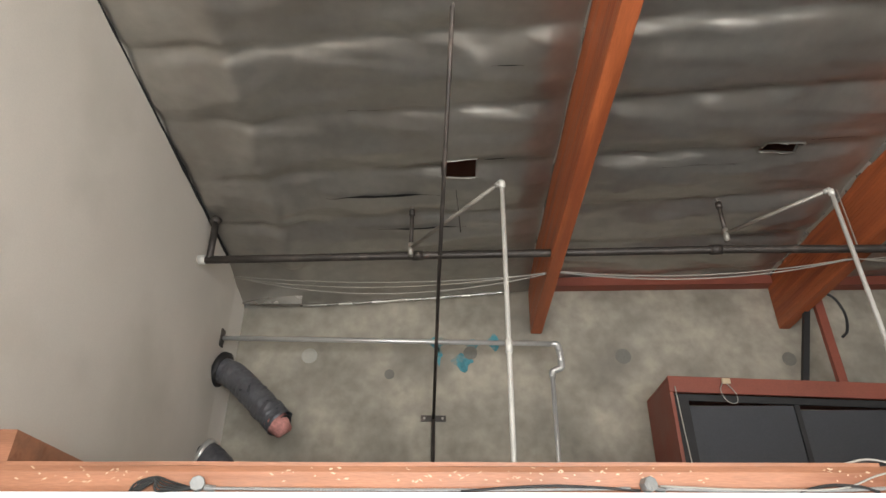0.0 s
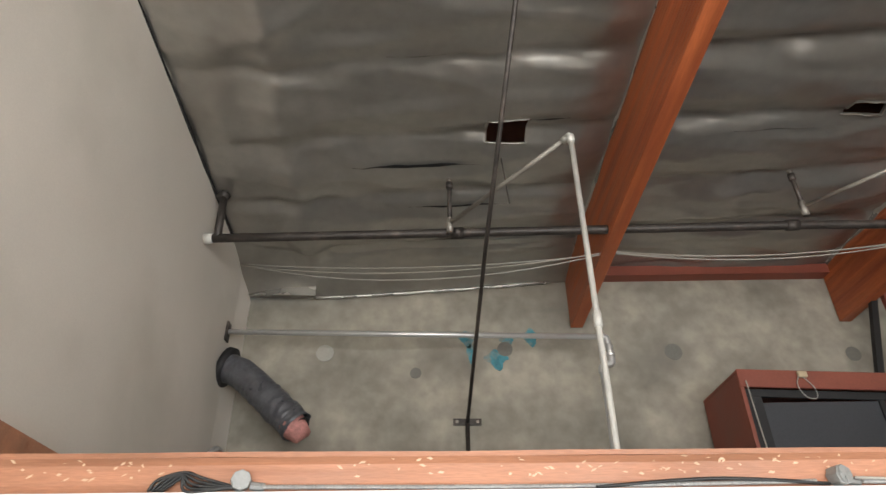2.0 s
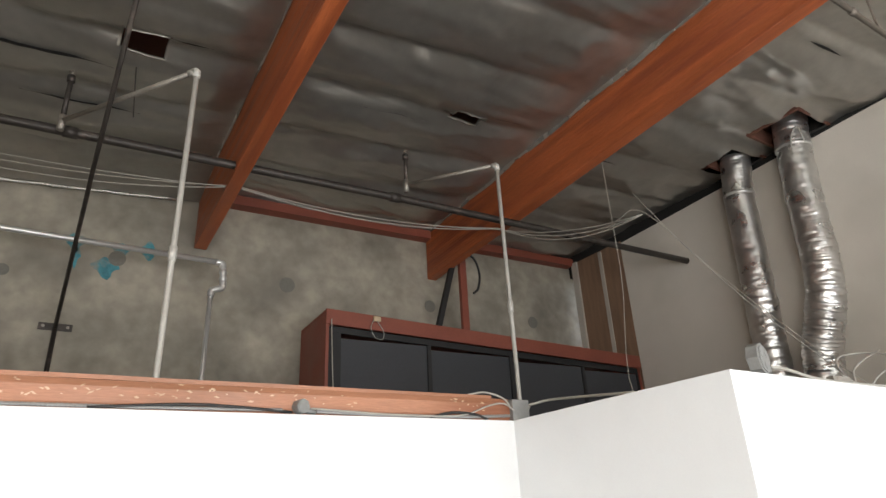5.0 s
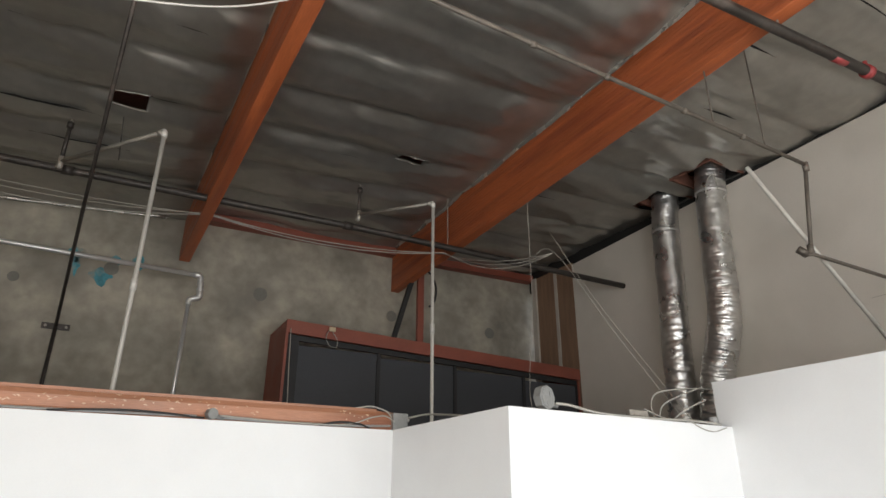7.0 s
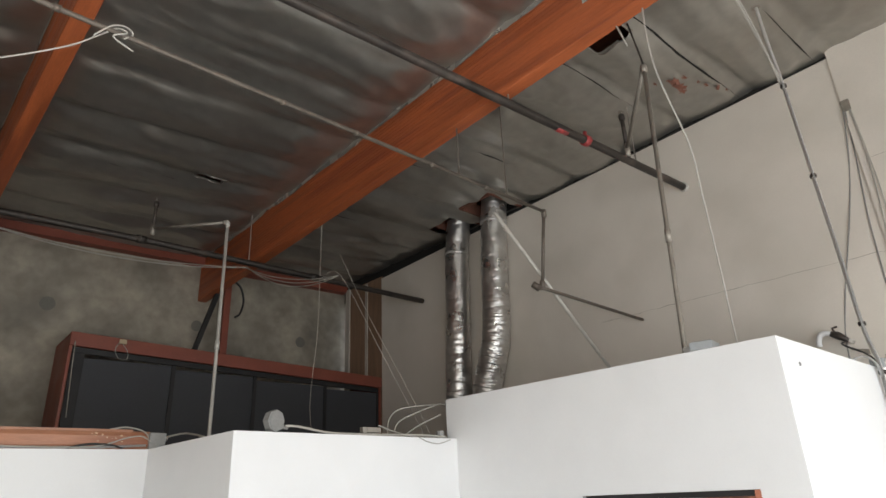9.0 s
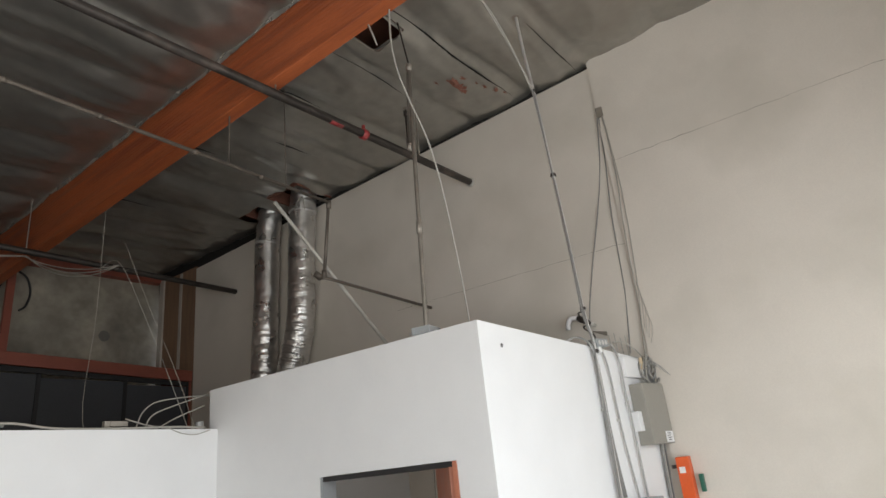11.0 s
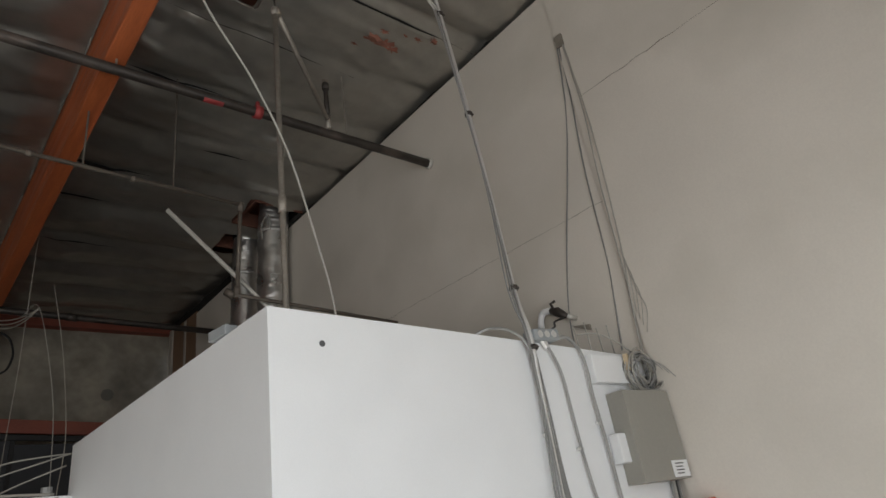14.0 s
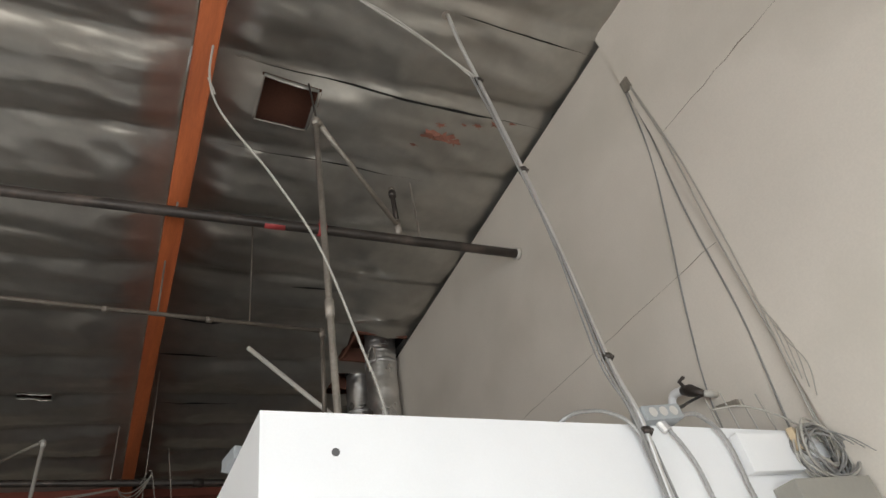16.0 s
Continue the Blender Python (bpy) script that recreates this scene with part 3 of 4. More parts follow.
tagged(link_mesh("wall_plank", bm, TIMBER), "brown plank lying against the off-white wall", "plank", kind="structure")

# ---- plywood and studs where the cream wall stops ----
tagged(link_mesh("plywood_panel", block(EAST + 0.0, 6.665, 2.3, EAST + 0.05, 7.58, 5.60), PLY), "brown streaked plywood panel beside the cream wall", "panel", kind="structure")
tagged(link_mesh("wall_stud", block(EAST - 0.03, 7.585, 2.3, EAST + 0.06, 7.70, 5.60), STUD), "pale upright stud against the concrete", "stud", kind="structure")
tagged(link_mesh("wall_stud", block(EAST - 0.012, 7.05, 2.3, EAST - 0.002, 7.12, 5.58), STUD), "pale worn strip on the plywood", "stud", kind="structure")


# ---- tall cabinet against the concrete ----
def tall_cabinet():
    top = thing("tall_cabinet", "tall red-brown cabinet with dark recessed panels", "cabinet")
    length = 4.56
    m = pose(2.45, 6.89, 0, 0, 0, -3.0)

    def h(x):
        return 4.02 - 0.042 * x

    def slab(x0, x1, y0, y1, z0, z1):
        """A board whose top follows the sagging line; z is counted from that line."""
        bm = bmesh.new()
        hexa(bm, ((x0, y0, h(x0) + z0), (x1, y0, h(x1) + z0), (x1, y1, h(x1) + z0), (x0, y1, h(x0) + z0)),
             ((x0, y0, h(x0) + z1), (x1, y0, h(x1) + z1), (x1, y1, h(x1) + z1), (x0, y1, h(x0) + z1)))
        bmesh.ops.bevel(bm, geom=bm.edges[:], offset=0.005, segments=1, affect="EDGES")
        return turned(bm, m)

    part("top_board", slab(0, length, 0.03, 0.90, -0.03, 0), REDBROWN, top)
    part("fascia", slab(0, length, 0, 0.03, -0.165, 0.004), REDBROWN, top, "scuffed red-brown fascia board")
    part("side_panel", turned(block(0, 0.031, 0, 0.03, 0.90, 3.985, 0.004), m), REDBROWN, top)
    part("side_panel", turned(block(length - 0.03, 0.031, 0, length, 0.90, 3.79, 0.004), m), REDBROWN, top)
    part("stile", turned(block(0, 0.0, 0, 0.035, 0.03, 3.853, 0.003), m), REDBROWN, top)
    part("back_frame", slab(0.04, length - 0.03, 0.05, 0.075, -0.24, -0.166), SCREEN_FRAME, top, "black inner rail")
    xs = (0.05, 1.235, 2.375, 3.52, 4.50)
    for x in xs:
        part("mullion", turned(block(x, 0.05, 0.02, x + (0.14 if x < 0.1 else 0.05), 0.078, h(x) - 0.241, 0.003), m), SCREEN_FRAME, top, "black mullion")
    for a, b in zip(xs, xs[1:]):
        lo = a + (0.141 if a < 0.1 else 0.051)
        part("panel", turned(block(lo, 0.065, 0.02, b - 0.001, 0.085, h(b) - 0.245, 0.004), m), SCREEN, top, "dark grey recessed panel")
    return top


tall_cabinet()
knob = thing("pull_cord", "pale knob with a looped cord on the cabinet fascia", "cord")
part("knob", turned(block(-0.045, -0.03, -0.03, 0.045, 0.0, 0.03, 0.012), pose(3.03, 6.857, 3.955)), BEIGE, knob)
part("cord", tube(curve_points([(3.0, 6.84, 3.96), (2.95, 6.83, 3.85), (3.0, 6.83, 3.74), (3.09, 6.83, 3.73), (3.10, 6.83, 3.82), (3.03, 6.84, 3.93)], 8), 0.005, 6), WIRE, knob, "", True)
cable("edge_wire", [(2.50, 6.86, 3.90), (2.515, 6.86, 3.5), (2.54, 6.86, 3.0)], 0.006, TWINE, "thin pale wire down the cabinet edge")

# posts below the second beam
post = thing("beam_post", "red-brown post with a dark diagonal brace under the beam", "post")
part("upright", turned(block(-0.05, -0.03, 3.95, 0.05, 0.03, 5.55, 0.006), pose(4.55, 7.32, 0)), REDBROWN, post)
part("brace", tube([(4.10, 7.36, 3.93), (4.46, 7.36, 5.15)], 0.045, 4), SCREEN_FRAME, post, "dark diagonal brace")
cable("black_loop", [(4.60, 7.25, 5.2), (4.72, 7.24, 5.1), (4.78, 7.24, 4.9), (4.74, 7.24, 4.7), (4.66, 7.24, 4.62)], 0.016, BLACKWIRE, "black cable loop hanging by the post")


# ---- sprinkler mains and branches ----
def fitting(points, r, mat, parent, label="", name="fitting"):
    return part(name, tube(points, r, 12), mat, parent, label, True)


def along(a, b, u):
    return Vector(a).lerp(Vector(b), u)


main_a = thing("sprinkler_main", "long dark steel sprinkler main across the bay", "pipe", "sprinkler mains")
A0, AM, A1 = (WEST + 0.06, 6.28, 5.0), (2.9, 5.96, 5.01), (EAST + 0.005, 5.60, 4.885)


def on_main(u):
    """A place on the slightly bowed main, from its west end (0) to its east end (1)."""
    return along(A0, AM, u / 0.57) if u < 0.57 else along(AM, A1, (u - 0.57) / 0.43)


part("pipe", tube([on_main(k / 14) for k in range(15)], 0.040, 14), BLACKPIPE, main_a, "", True)
for u in (0.24, 0.56, 0.80):
    part("coupling", tube([on_main(u - 0.006), on_main(u + 0.006)], 0.050, 14), BLACKPIPE, main_a, "", True)
part("end_cap", tube([(WEST + 0.005, 6.285, 5.0), (WEST + 0.08, 6.279, 5.0)], 0.050, 14), PALEPIPE, main_a, "pale taped end", True)
part("riser", tube([(WEST + 0.12, 6.27, 5.0), (WEST + 0.09, 6.30, 5.47)], 0.036, 12), BLACKPIPE, main_a, "", True)
part("elbow", tube([(WEST + 0.085, 6.27, 5.46), (WEST + 0.085, 6.33, 5.53)], 0.055, 12), BLACKPIPE, main_a, "", True)
for u in (0.385, 0.70):
    p = on_main(u)
    part("hanger", tube([p, p + Vector((0, 0, 0.7))], 0.007, 6), GREYPIPE, main_a, "thin hanger rod")

main_b = thing("sprinkler_main", "long dark steel sprinkler main with a red clamp", "pipe", "sprinkler mains")
C0, C1 = (WEST, 1.80, 5.10), (EAST + 0.005, 1.105, 5.10)
part("pipe", tube([along(C0, C1, k / 12) for k in range(13)], 0.04, 14), BLACKPIPE, main_b, "", True)
part("clamp", tube([(5.25, 1.237, 5.10), (5.31, 1.233, 5.10)], 0.055, 14), RUSTRED, main_b, "red painted clamp", True)
part("clamp", tube([(5.28, 1.235, 5.14), (5.28, 1.235, 5.20)], 0.018, 8), RUSTRED, main_b, "red clamp ear", True)
part("worn_band", tube([(4.85, 1.267, 5.10), (5.0, 1.256, 5.10)], 0.0415, 14), RUSTRED, main_b, "rubbed red band", True)
part("wall_flange", tube([(EAST - 0.035, 1.108, 5.10), (EAST - 0.003, 1.106, 5.10)], 0.054, 14), PALEPIPE, main_b, "", True)
for x in (4.24, 1.22, 6.1):
    u = (x - C0[0]) / (C1[0] - C0[0])
    p = along(C0, C1, u)
    part("hanger", tube([p, p + Vector((0, 0, 0.78))], 0.008, 6), GREYPIPE, main_b, "thin hanger rod")

branch = thing("sprinkler_branch", "thin steel branch line stepping down at the cream wall", "pipe")
part("pipe", tube([(WEST, 1.95, 4.64), (2.0, 1.95, 4.66), (5.47, 1.96, 4.67)], 0.017, 10), DARKSTEEL, branch, "", True)
part("drop", tube([(5.48, 1.965, 4.67), (5.51, 2.10, 3.90)], 0.018, 10), DARKSTEEL, branch, "", True)
part("tail", tube([(5.47, 2.16, 3.88), (5.53, 2.10, 3.88), (EAST + 0.01, 1.88, 3.735)], 0.017, 10), DARKSTEEL, branch, "", True)
for c, d in (((5.48, 1.965, 4.67), (0, 0, -1)), ((5.51, 2.10, 3.90), (0, 0, 1))):
    fitting([Vector(c) - Vector(d) * 0.02, Vector(c) + Vector(d) * 0.06], 0.027, DARKSTEEL, branch, "", "elbow")
part("valve", tube([(5.44, 2.17, 3.93), (5.50, 2.13, 3.88)], 0.035, 10), DARKSTEEL, branch, "small valve body", True)
for x in (1.0, 2.45, 3.1, 3.9, 4.6):
    part("coupling", tube([(x - 0.02, 1.953, 4.66), (x + 0.02, 1.953, 4.66)], 0.023, 10), DARKSTEEL, branch, "", True)
part("hanger", tube([(4.24, 1.955, 4.67), (4.24, 1.955, 5.5)], 0.007, 6), DARKSTEEL, branch, "thin hanger rod")
part("hanger", tube([(4.9, 1.957, 4.67), (4.9, 1.957, 5.8)], 0.006, 6), DARKSTEEL, branch, "thin hanger rod")


def sprinkler_arm(corner, drop, foot, stub_top, mat, label):
    """An upright, an arm at its top and a stub with a sprinkler head."""
    top = thing("sprinkler_riser", label, "pipe", "sprinkler risers")
    c, d = Vector(corner), Vector(drop)
    f = Vector((foot[0], foot[1], 0.0))
    part("upright", tube([f, f.lerp(c, 0.5), c], 0.0190, 12), mat, top, "", True)
    part("arm", tube([c, d], 0.0195, 12), GREYPIPE, top, "", True)
    part("elbow", tube([c + Vector((0, 0, -0.06)), c + Vector((0, 0, -0.01)), c.lerp(d, 0.02) + Vector((0, 0, 0.005))], 0.027, 12), mat, top, "", True)
    part("elbow", tube([c, c.lerp(d, 0.05)], 0.026, 12), mat, top, "", True)
    part("tee", tube([d + Vector((0, 0, -0.09)), d + Vector((0, 0, 0.05))], 0.030, 12), GREYPIPE, top, "", True)
    part("coupling", tube([c.lerp(f, 0.28), c.lerp(f, 0.30)], 0.026, 12), mat, top, "", True)
    part("stub", tube([d + Vector((0, 0, 0.05)), Vector((d.x, d.y, stub_top))], 0.021, 10), BLACKPIPE, top, "", True)
    head = part("head", tube([(d.x, d.y, stub_top - 0.06), (d.x, d.y, stub_top + 0.0)], 0.032, 10), BLACKPIPE, top, "", True)
    part("deflector", tube([(d.x, d.y, stub_top + 0.035), (d.x, d.y, stub_top + 0.04)], 0.03, 12), GREYPIPE, head)
    part("frame", tube([(d.x, d.y, stub_top), (d.x, d.y, stub_top + 0.036)], 0.010, 8), GREYPIPE, head)
    return top


sprinkler_arm((0.578, 4.79, 4.95), (-0.222, 6.05, 5.04), (0.565, 4.79), 5.49, PALEPIPE, "pale steel upright with an angled sprinkler arm")
sprinkler_arm((3.46, 5.035, 5.085), (2.895, 5.865, 5.14), (3.48, 5.035), 5.50, PALEPIPE, "pale steel upright with an angled sprinkler arm")
sprinkler_arm((4.995, 0.408, 5.34), (5.89, 1.14, 5.20), (5.14, 0.70), 5.60, GREYPIPE, "grey steel upright with an angled sprinkler arm")
tagged(link_mesh("support_rod", tube([(5.0, 0.41, 5.36), (4.98, 0.50, 6.02)], 0.008, 6), BLACKPIPE), "thin dark rod rising into the torn opening", "rod")
tagged(link_mesh("support_rod", tube([(0.27, 5.75, 5.05), (0.22, 5.75, 5.62)], 0.005, 6), BLACKPIPE), "thin dark rod hanging near the sprinkler main", "rod")

# galvanised line along the concrete
galv = thing("galvanised_pipe", "galvanised pipe stepping down beside the concrete wall", "pipe")
part("pipe", tube([(WEST, 7.35, 4.568), (1.40, 7.35, 4.54)], 0.027, 12), GALV, galv, "", True)
part("wall_flange", turned(block(-0.008, -0.05, -0.10, 0.012, 0.05, 0.10, 0.004), pose(WEST + 0.01, 7.35, 4.568)), BLACKPIPE, galv, "dark wall plate")
part("elbow", tube(curve_points([(1.36, 7.35, 4.54), (1.425, 7.35, 4.53), (1.44, 7.35, 4.46)], 5), 0.036, 12), GALV, galv, "", True)
part("union", tube([(1.442, 7.35, 4.47), (1.445, 7.35, 4.43), (1.447, 7.35, 4.40), (1.45, 7.35, 4.36), (1.452, 7.35, 4.31)], [0.028, 0.042, 0.030, 0.042, 0.028], 12), GALV, galv, "", True)
part("elbow", tube(curve_points([(1.452, 7.35, 4.33), (1.448, 7.35, 4.26), (1.39, 7.35, 4.235), (1.345, 7.35, 4.21), (1.34, 7.35, 4.15)], 5), 0.035, 12), GALV, galv, "", True)
part("drop", tube([(1.34, 7.35, 4.17), (1.33, 7.35, 2.3)], 0.024, 12), GALV, galv, "", True)

# dark diagonal strut from the wall bracket up to the roof
strut = thing("wall_strut", "dark steel strut from a wall bracket up to the roof", "strut")
part("bar", tube([(0.015, NORTH - 0.04, 2.3), (0.015, NORTH - 0.04, 3.795)], 0.021, 10), BLACKPIPE, strut, "", True)
part("bar", tube([(0.015, NORTH - 0.04, 3.785), (0.065, 5.95, 4.68), (0.165, 3.20, 5.86)], 0.019, 10), BLACKPIPE, strut, "", True)
part("bracket", block(-0.13, NORTH - 0.022, 3.76, 0.16, NORTH - 0.001, 3.83, 0.004), BLACKPIPE, strut, "dark flat bracket")
for x in (-0.09, 0.12):
    part("bolt", disc((x, NORTH - 0.02, 3.795), (0, -1, 0), 0.016, 0.018, 6), GREYPIPE, strut)

# pale leaning rod above the tall room
tagged(link_mesh("leaning_rod", tube([(4.935, 2.172, 4.587), (EAST - 0.01, 2.08, 2.775)], 0.019, 10), PALEPIPE, shade=True), "pale straight rod leaning against the cream wall", "rod")


# ---- flexible ducts ----
def flex_duct(name, points, r, mat, label, wrinkle, seed):
    top = thing(name, label, "duct", "flexible ducts")
    line = curve_points(points, 40)
    bm = bmesh.new()
    rings, side, n = [], Vector((0, 1, 0)), 28
    for i, p in enumerate(line):
        way = (line[min(i + 1, len(line) - 1)] - line[max(i - 1, 0)]).normalized()
        side = (side - way * side.dot(way)).normalized()
        up = way.cross(side)
        u = i / len(line)
        ring = []
        for k in range(n):
            a = 2 * math.pi * k / n
            w = wrinkle * (0.25 + 1.4 * max(0, u - 0.35))
            rr = r * (1 + w * noise.noise((math.cos(a) * 2.6, math.sin(a) * 2.6 + seed, i * 0.34 + a * 0.35)) + 0.06 * noise.noise((math.cos(a), math.sin(a), i * 0.09 + seed)) + 0.7 * w * (1 - 2 * abs(noise.noise((math.cos(a) * 3.4, math.sin(a) * 3.4 + seed, i * 0.5)))))
            ring.append(bm.verts.new(p + (side * math.cos(a) + up * math.sin(a)) * rr))
        rings.append(ring)
    for a, b in zip(rings, rings[1:]):
        for k in range(n):
            bm.faces.new((a[k], a[(k + 1) % n], b[(k + 1) % n], b[k]))
    part("jacket", bm, mat, top, "", True)
    return top, line


d1, l1 = flex_duct("flexible_duct", [(6.80, 4.46, 5.98), (6.80, 4.50, 5.72), (6.80, 4.56, 5.3), (6.80, 4.59, 4.7), (6.80, 4.625, 4.0), (6.80, 4.655, 3.4), (6.80, 4.67, 2.8), (6.80, 4.67, 2.3)], 0.172, DUCT, "crinkled silver foil duct dropping from the roof", 0.10, 1.0)
part("collar", tube([l1[4], l1[30]], 0.188, 24), SCREEN_FRAME, d1, "black taped collar", True)
part("band", tube([l1[78], l1[81]], 0.182, 24), GALV, d1, "", True)
d2, l2 = flex_duct("flexible_duct", [(6.80, 3.74, 5.98), (6.80, 3.79, 5.65), (6.80, 3.835, 5.1), (6.80, 3.86, 4.6), (6.80, 3.875, 4.25), (6.80, 3.925, 3.85), (6.80, 4.03, 3.55), (6.80, 4.13, 3.25), (6.80, 4.19, 2.8), (6.80, 4.20, 2.3)], 0.182, DUCT, "crinkled silver foil duct bulging where it bends", 0.12, 6.0)
part("band", tube([l2[46], l2[49]], 0.192, 24), GALV, d2, "", True)
cable("duct_tie", [(6.62, 3.74, 5.42), (6.60, 3.70, 5.6), (6.64, 3.62, 5.7), (6.66, 3.60, 5.5)], 0.008, WIRE, "loose pale tie around the duct top")
for y0, y1 in ((4.22, 4.72), (3.44, 4.06)):
    top = thing("duct_opening", "red-brown framed roof opening around a duct", "opening", "duct openings", "structure")
    z = roof(6.7, (y0 + y1) / 2)
    part("edge_board", block(6.38, y0, z - 0.06, 6.41, y1, z + 0.12), PAPER, top)
    part("edge_board", block(6.411, y0, z - 0.06, EAST, y0 + 0.03, z + 0.12), PAPER, top)
    part("edge_board", block(6.411, y1 - 0.03, z - 0.06, EAST, y1, z + 0.12), PAPER, top)

w1, m1 = flex_duct("flexible_duct", [(-2.40, 7.42, 4.22), (-2.2, 7.36, 4.12), (-1.9, 7.28, 3.86), (-1.58, 7.2, 3.56)], 0.145, DUCTGREY, "dusty grey flexible duct stub at the wall opening", 0.10, 11.0)
part("collar", turned(tube([(0, 0, 0), (0.06, 0, -0.02)], 0.20, 20), pose(-2.415, 7.42, 4.23)), SCREEN_FRAME, w1, "black wall collar", True)
part("insulation", tube([(-1.64, 7.2, 3.60), (-1.57, 7.18, 3.50), (-1.60, 7.16, 3.44)], [0.13, 0.12, 0.05], 12), PINK, w1, "pink fibreglass tuft", True)
part("mouth", disc((-1.575, 7.198, 3.555), (0.66, -0.16, -0.62), 0.12, 0.012, 16), GAPSHADE, w1, "dark open mouth")
w2, m2 = flex_duct("flexible_duct", [(-2.40, 7.45, 3.28), (-2.28, 7.4, 3.20), (-2.1, 7.35, 3.0), (-1.9, 7.3, 2.5)], 0.16, DUCTGREY, "dusty grey flexible duct stub below the other", 0.10, 15.0)
part("collar", turned(tube([(0, 0, 0), (0.05, 0, -0.02)], 0.19, 20), pose(-2.415, 7.45, 3.28)), GALV, w2, "pale metal wall collar", True)

# ---- strings and cables slung across the bays ----
for k, (d, e) in enumerate(((0.10, 0.10), (0.24, 0.15), (0.16, 0.12))):
    o = 0.02 * k
    line = sagging((WEST + 0.01, 7.38 - o, 5.38 - o), (1.28, 6.4 - o, 4.96), d) + sagging((1.28, 6.4 - o, 4.96), (4.24, 6.12 - o, 5.0), e)[1:] + sagging((4.24, 6.12 - o, 5.0), (4.48, 4.22, 4.40), 0.10 + 0.05 * k)[1:]
    tagged(link_mesh("slung_cable", tube(line, 0.0055, 6), TWINE if k == 2 else WIRE, shade=True), "thin pale cable slung between the beams", "cable", "slung cables")
cable("slung_cable", [(4.40, 4.5, 4.42), (4.48, 4.19, 4.40), (4.54, 3.5, 3.37), (4.44, 2.75, 2.46)], 0.0035, WIRE, "pale cable dropping to the partition top", group="slung cables")
cable("slung_cable", [(4.62, 4.4, 4.75), (4.66, 3.9, 3.9), (4.60, 3.2, 3.0), (4.47, 2.7, 2.46)], 0.0035, TWINE, "pale cable dropping to the partition top", group="slung cables")
cable("hanging_string", [(4.45, 4.56, 5.85), (4.44, 4.55, 4.0), (4.42, 4.5, 2.6), (4.40, 2.6, 2.44)], 0.003, TWINE, "thin pale string hanging from the roof", "string")
cable("tied_cord", [(WEST + 0.01, 2.0, 4.55), (-1.3, 1.95, 3.98), (-0.27, 1.95, 3.81), (0.2, 1.95, 3.92), (0.63, 1.95, 4.09), (1.05, 1.95, 4.40), (1.24, 1.95, 4.60), (1.32, 1.95, 4.69), (1.37, 1.92, 4.66), (1.30, 1.92, 4.60), (1.42, 1.92, 4.55)], 0.005, PALEPIPE, "white cord knotted round the thin branch line", "cord")
cable("tied_cord", [(1.20, 1.93, 4.56), (1.28, 1.91, 4.66), (1.36, 1.93, 4.71), (1.41, 1.95, 4.69), (1.36, 1.93, 4.62)], 0.005, PALEPIPE, "white cord knotted round the thin branch line", "cord")

# hanging armoured cable by the second beam
flex_conduit("hanging_flex", [(4.34, -0.05, 5.95), (4.26, 0.0, 5.35), (4.29, 0.02, 4.76), (4.61, 0.02, 4.23), (4.86, 0.10, 3.88), (5.05, 0.16, 3.38), (5.16, 0.2, 3.03), (5.2, 0.2, 2.5)], 0.007, WIRE, "pale flexible conduit hanging from the beam to the room top")
for k, pts in enumerate(([(4.36, -0.25, 5.9), (4.28, 0.1, 5.7), (4.23, 0.25, 5.45), (4.31, 0.2, 5.05)], [(4.3, -0.3, 5.85), (4.21, 0.0, 5.62), (4.24, 0.2, 5.3)])):
    cable("beam_wire", pts, 0.007, WIRE, "pale wires bunched along the beam", group="beam wires")
cable("roof_wire", [(4.40, -0.48, 5.88), (5.0, -0.40, 5.62), (5.45, -0.38, 5.40), (5.81, -0.385, 5.10)], 0.009, WIRE, "pale wires strung from the roof to the conduit", group="roof wires")
cable("roof_wire", [(4.42, -0.44, 5.82), (4.8, -0.36, 5.62), (5.1, -0.40, 5.58), (5.5, -0.39, 5.36), (5.81, -0.37, 5.09)], 0.007, WIRE, "pale wires strung from the roof to the conduit", group="roof wires")


# ---- conduit, armoured cables and boxes at the tall room's front ----
def wall(x, off):
    return front(x) - off


conduit = thing("steel_conduit", "tall bent steel conduit from the roof down the white wall", "conduit")
CON = [(5.77, -0.36, 5.93), (5.785, -0.37, 5.5), (5.818, -0.385, 5.07), (5.905, -0.39, 4.235), (5.943, -0.40, 3.6), (5.968, -0.41, 3.0), (5.988, wall(5.98, 0.03), 2.73), (5.985, wall(5.98, 0.025), 2.45), (5.978, wall(5.97, 0.025), 1.95), (5.975, wall(5.97, 0.025), 1.55)]
part("pipe", tube(curve_points(CON, 6), 0.0145, 10), GALV, conduit, "bright steel", True)
for x, y, z in ((5.818, -0.385, 5.07), (5.905, -0.39, 4.24), (5.967, -0.41, 3.02), (5.987, wall(5.98, 0.035), 2.66)):
    part("clip", tube([(x - 0.002, y, z - 0.012), (x + 0.002, y, z + 0.012)], 0.026, 8), BLACKPIPE, conduit, "dark clip", True)
    part("clip_screw", tube([(x - 0.035, y - 0.01, z), (x + 0.03, y - 0.01, z + 0.004)], 0.008, 6), BLACKPIPE, conduit, "dark screw")
part("roof_flange", disc((5.765, -0.36, 5.90), (0, 0, 1), 0.04, 0.05, 12), GREYPIPE, conduit)
for k, (dx, r, mat) in enumerate(((-0.024, 0.0065, GREYWIRE), (-0.036, 0.005, GREYWIRE), (-0.046, 0.005, GREYWIRE))):
    pts = [(x + dx * (1 + 0.5 * math.sin(i * 1.9 + k)), y - 0.012, z) for i, (x, y, z) in enumerate(CON[2:])]
    flex_conduit("strapped_cable", pts, r, mat, "grey armoured cable strapped to the conduit", "strapped cables")
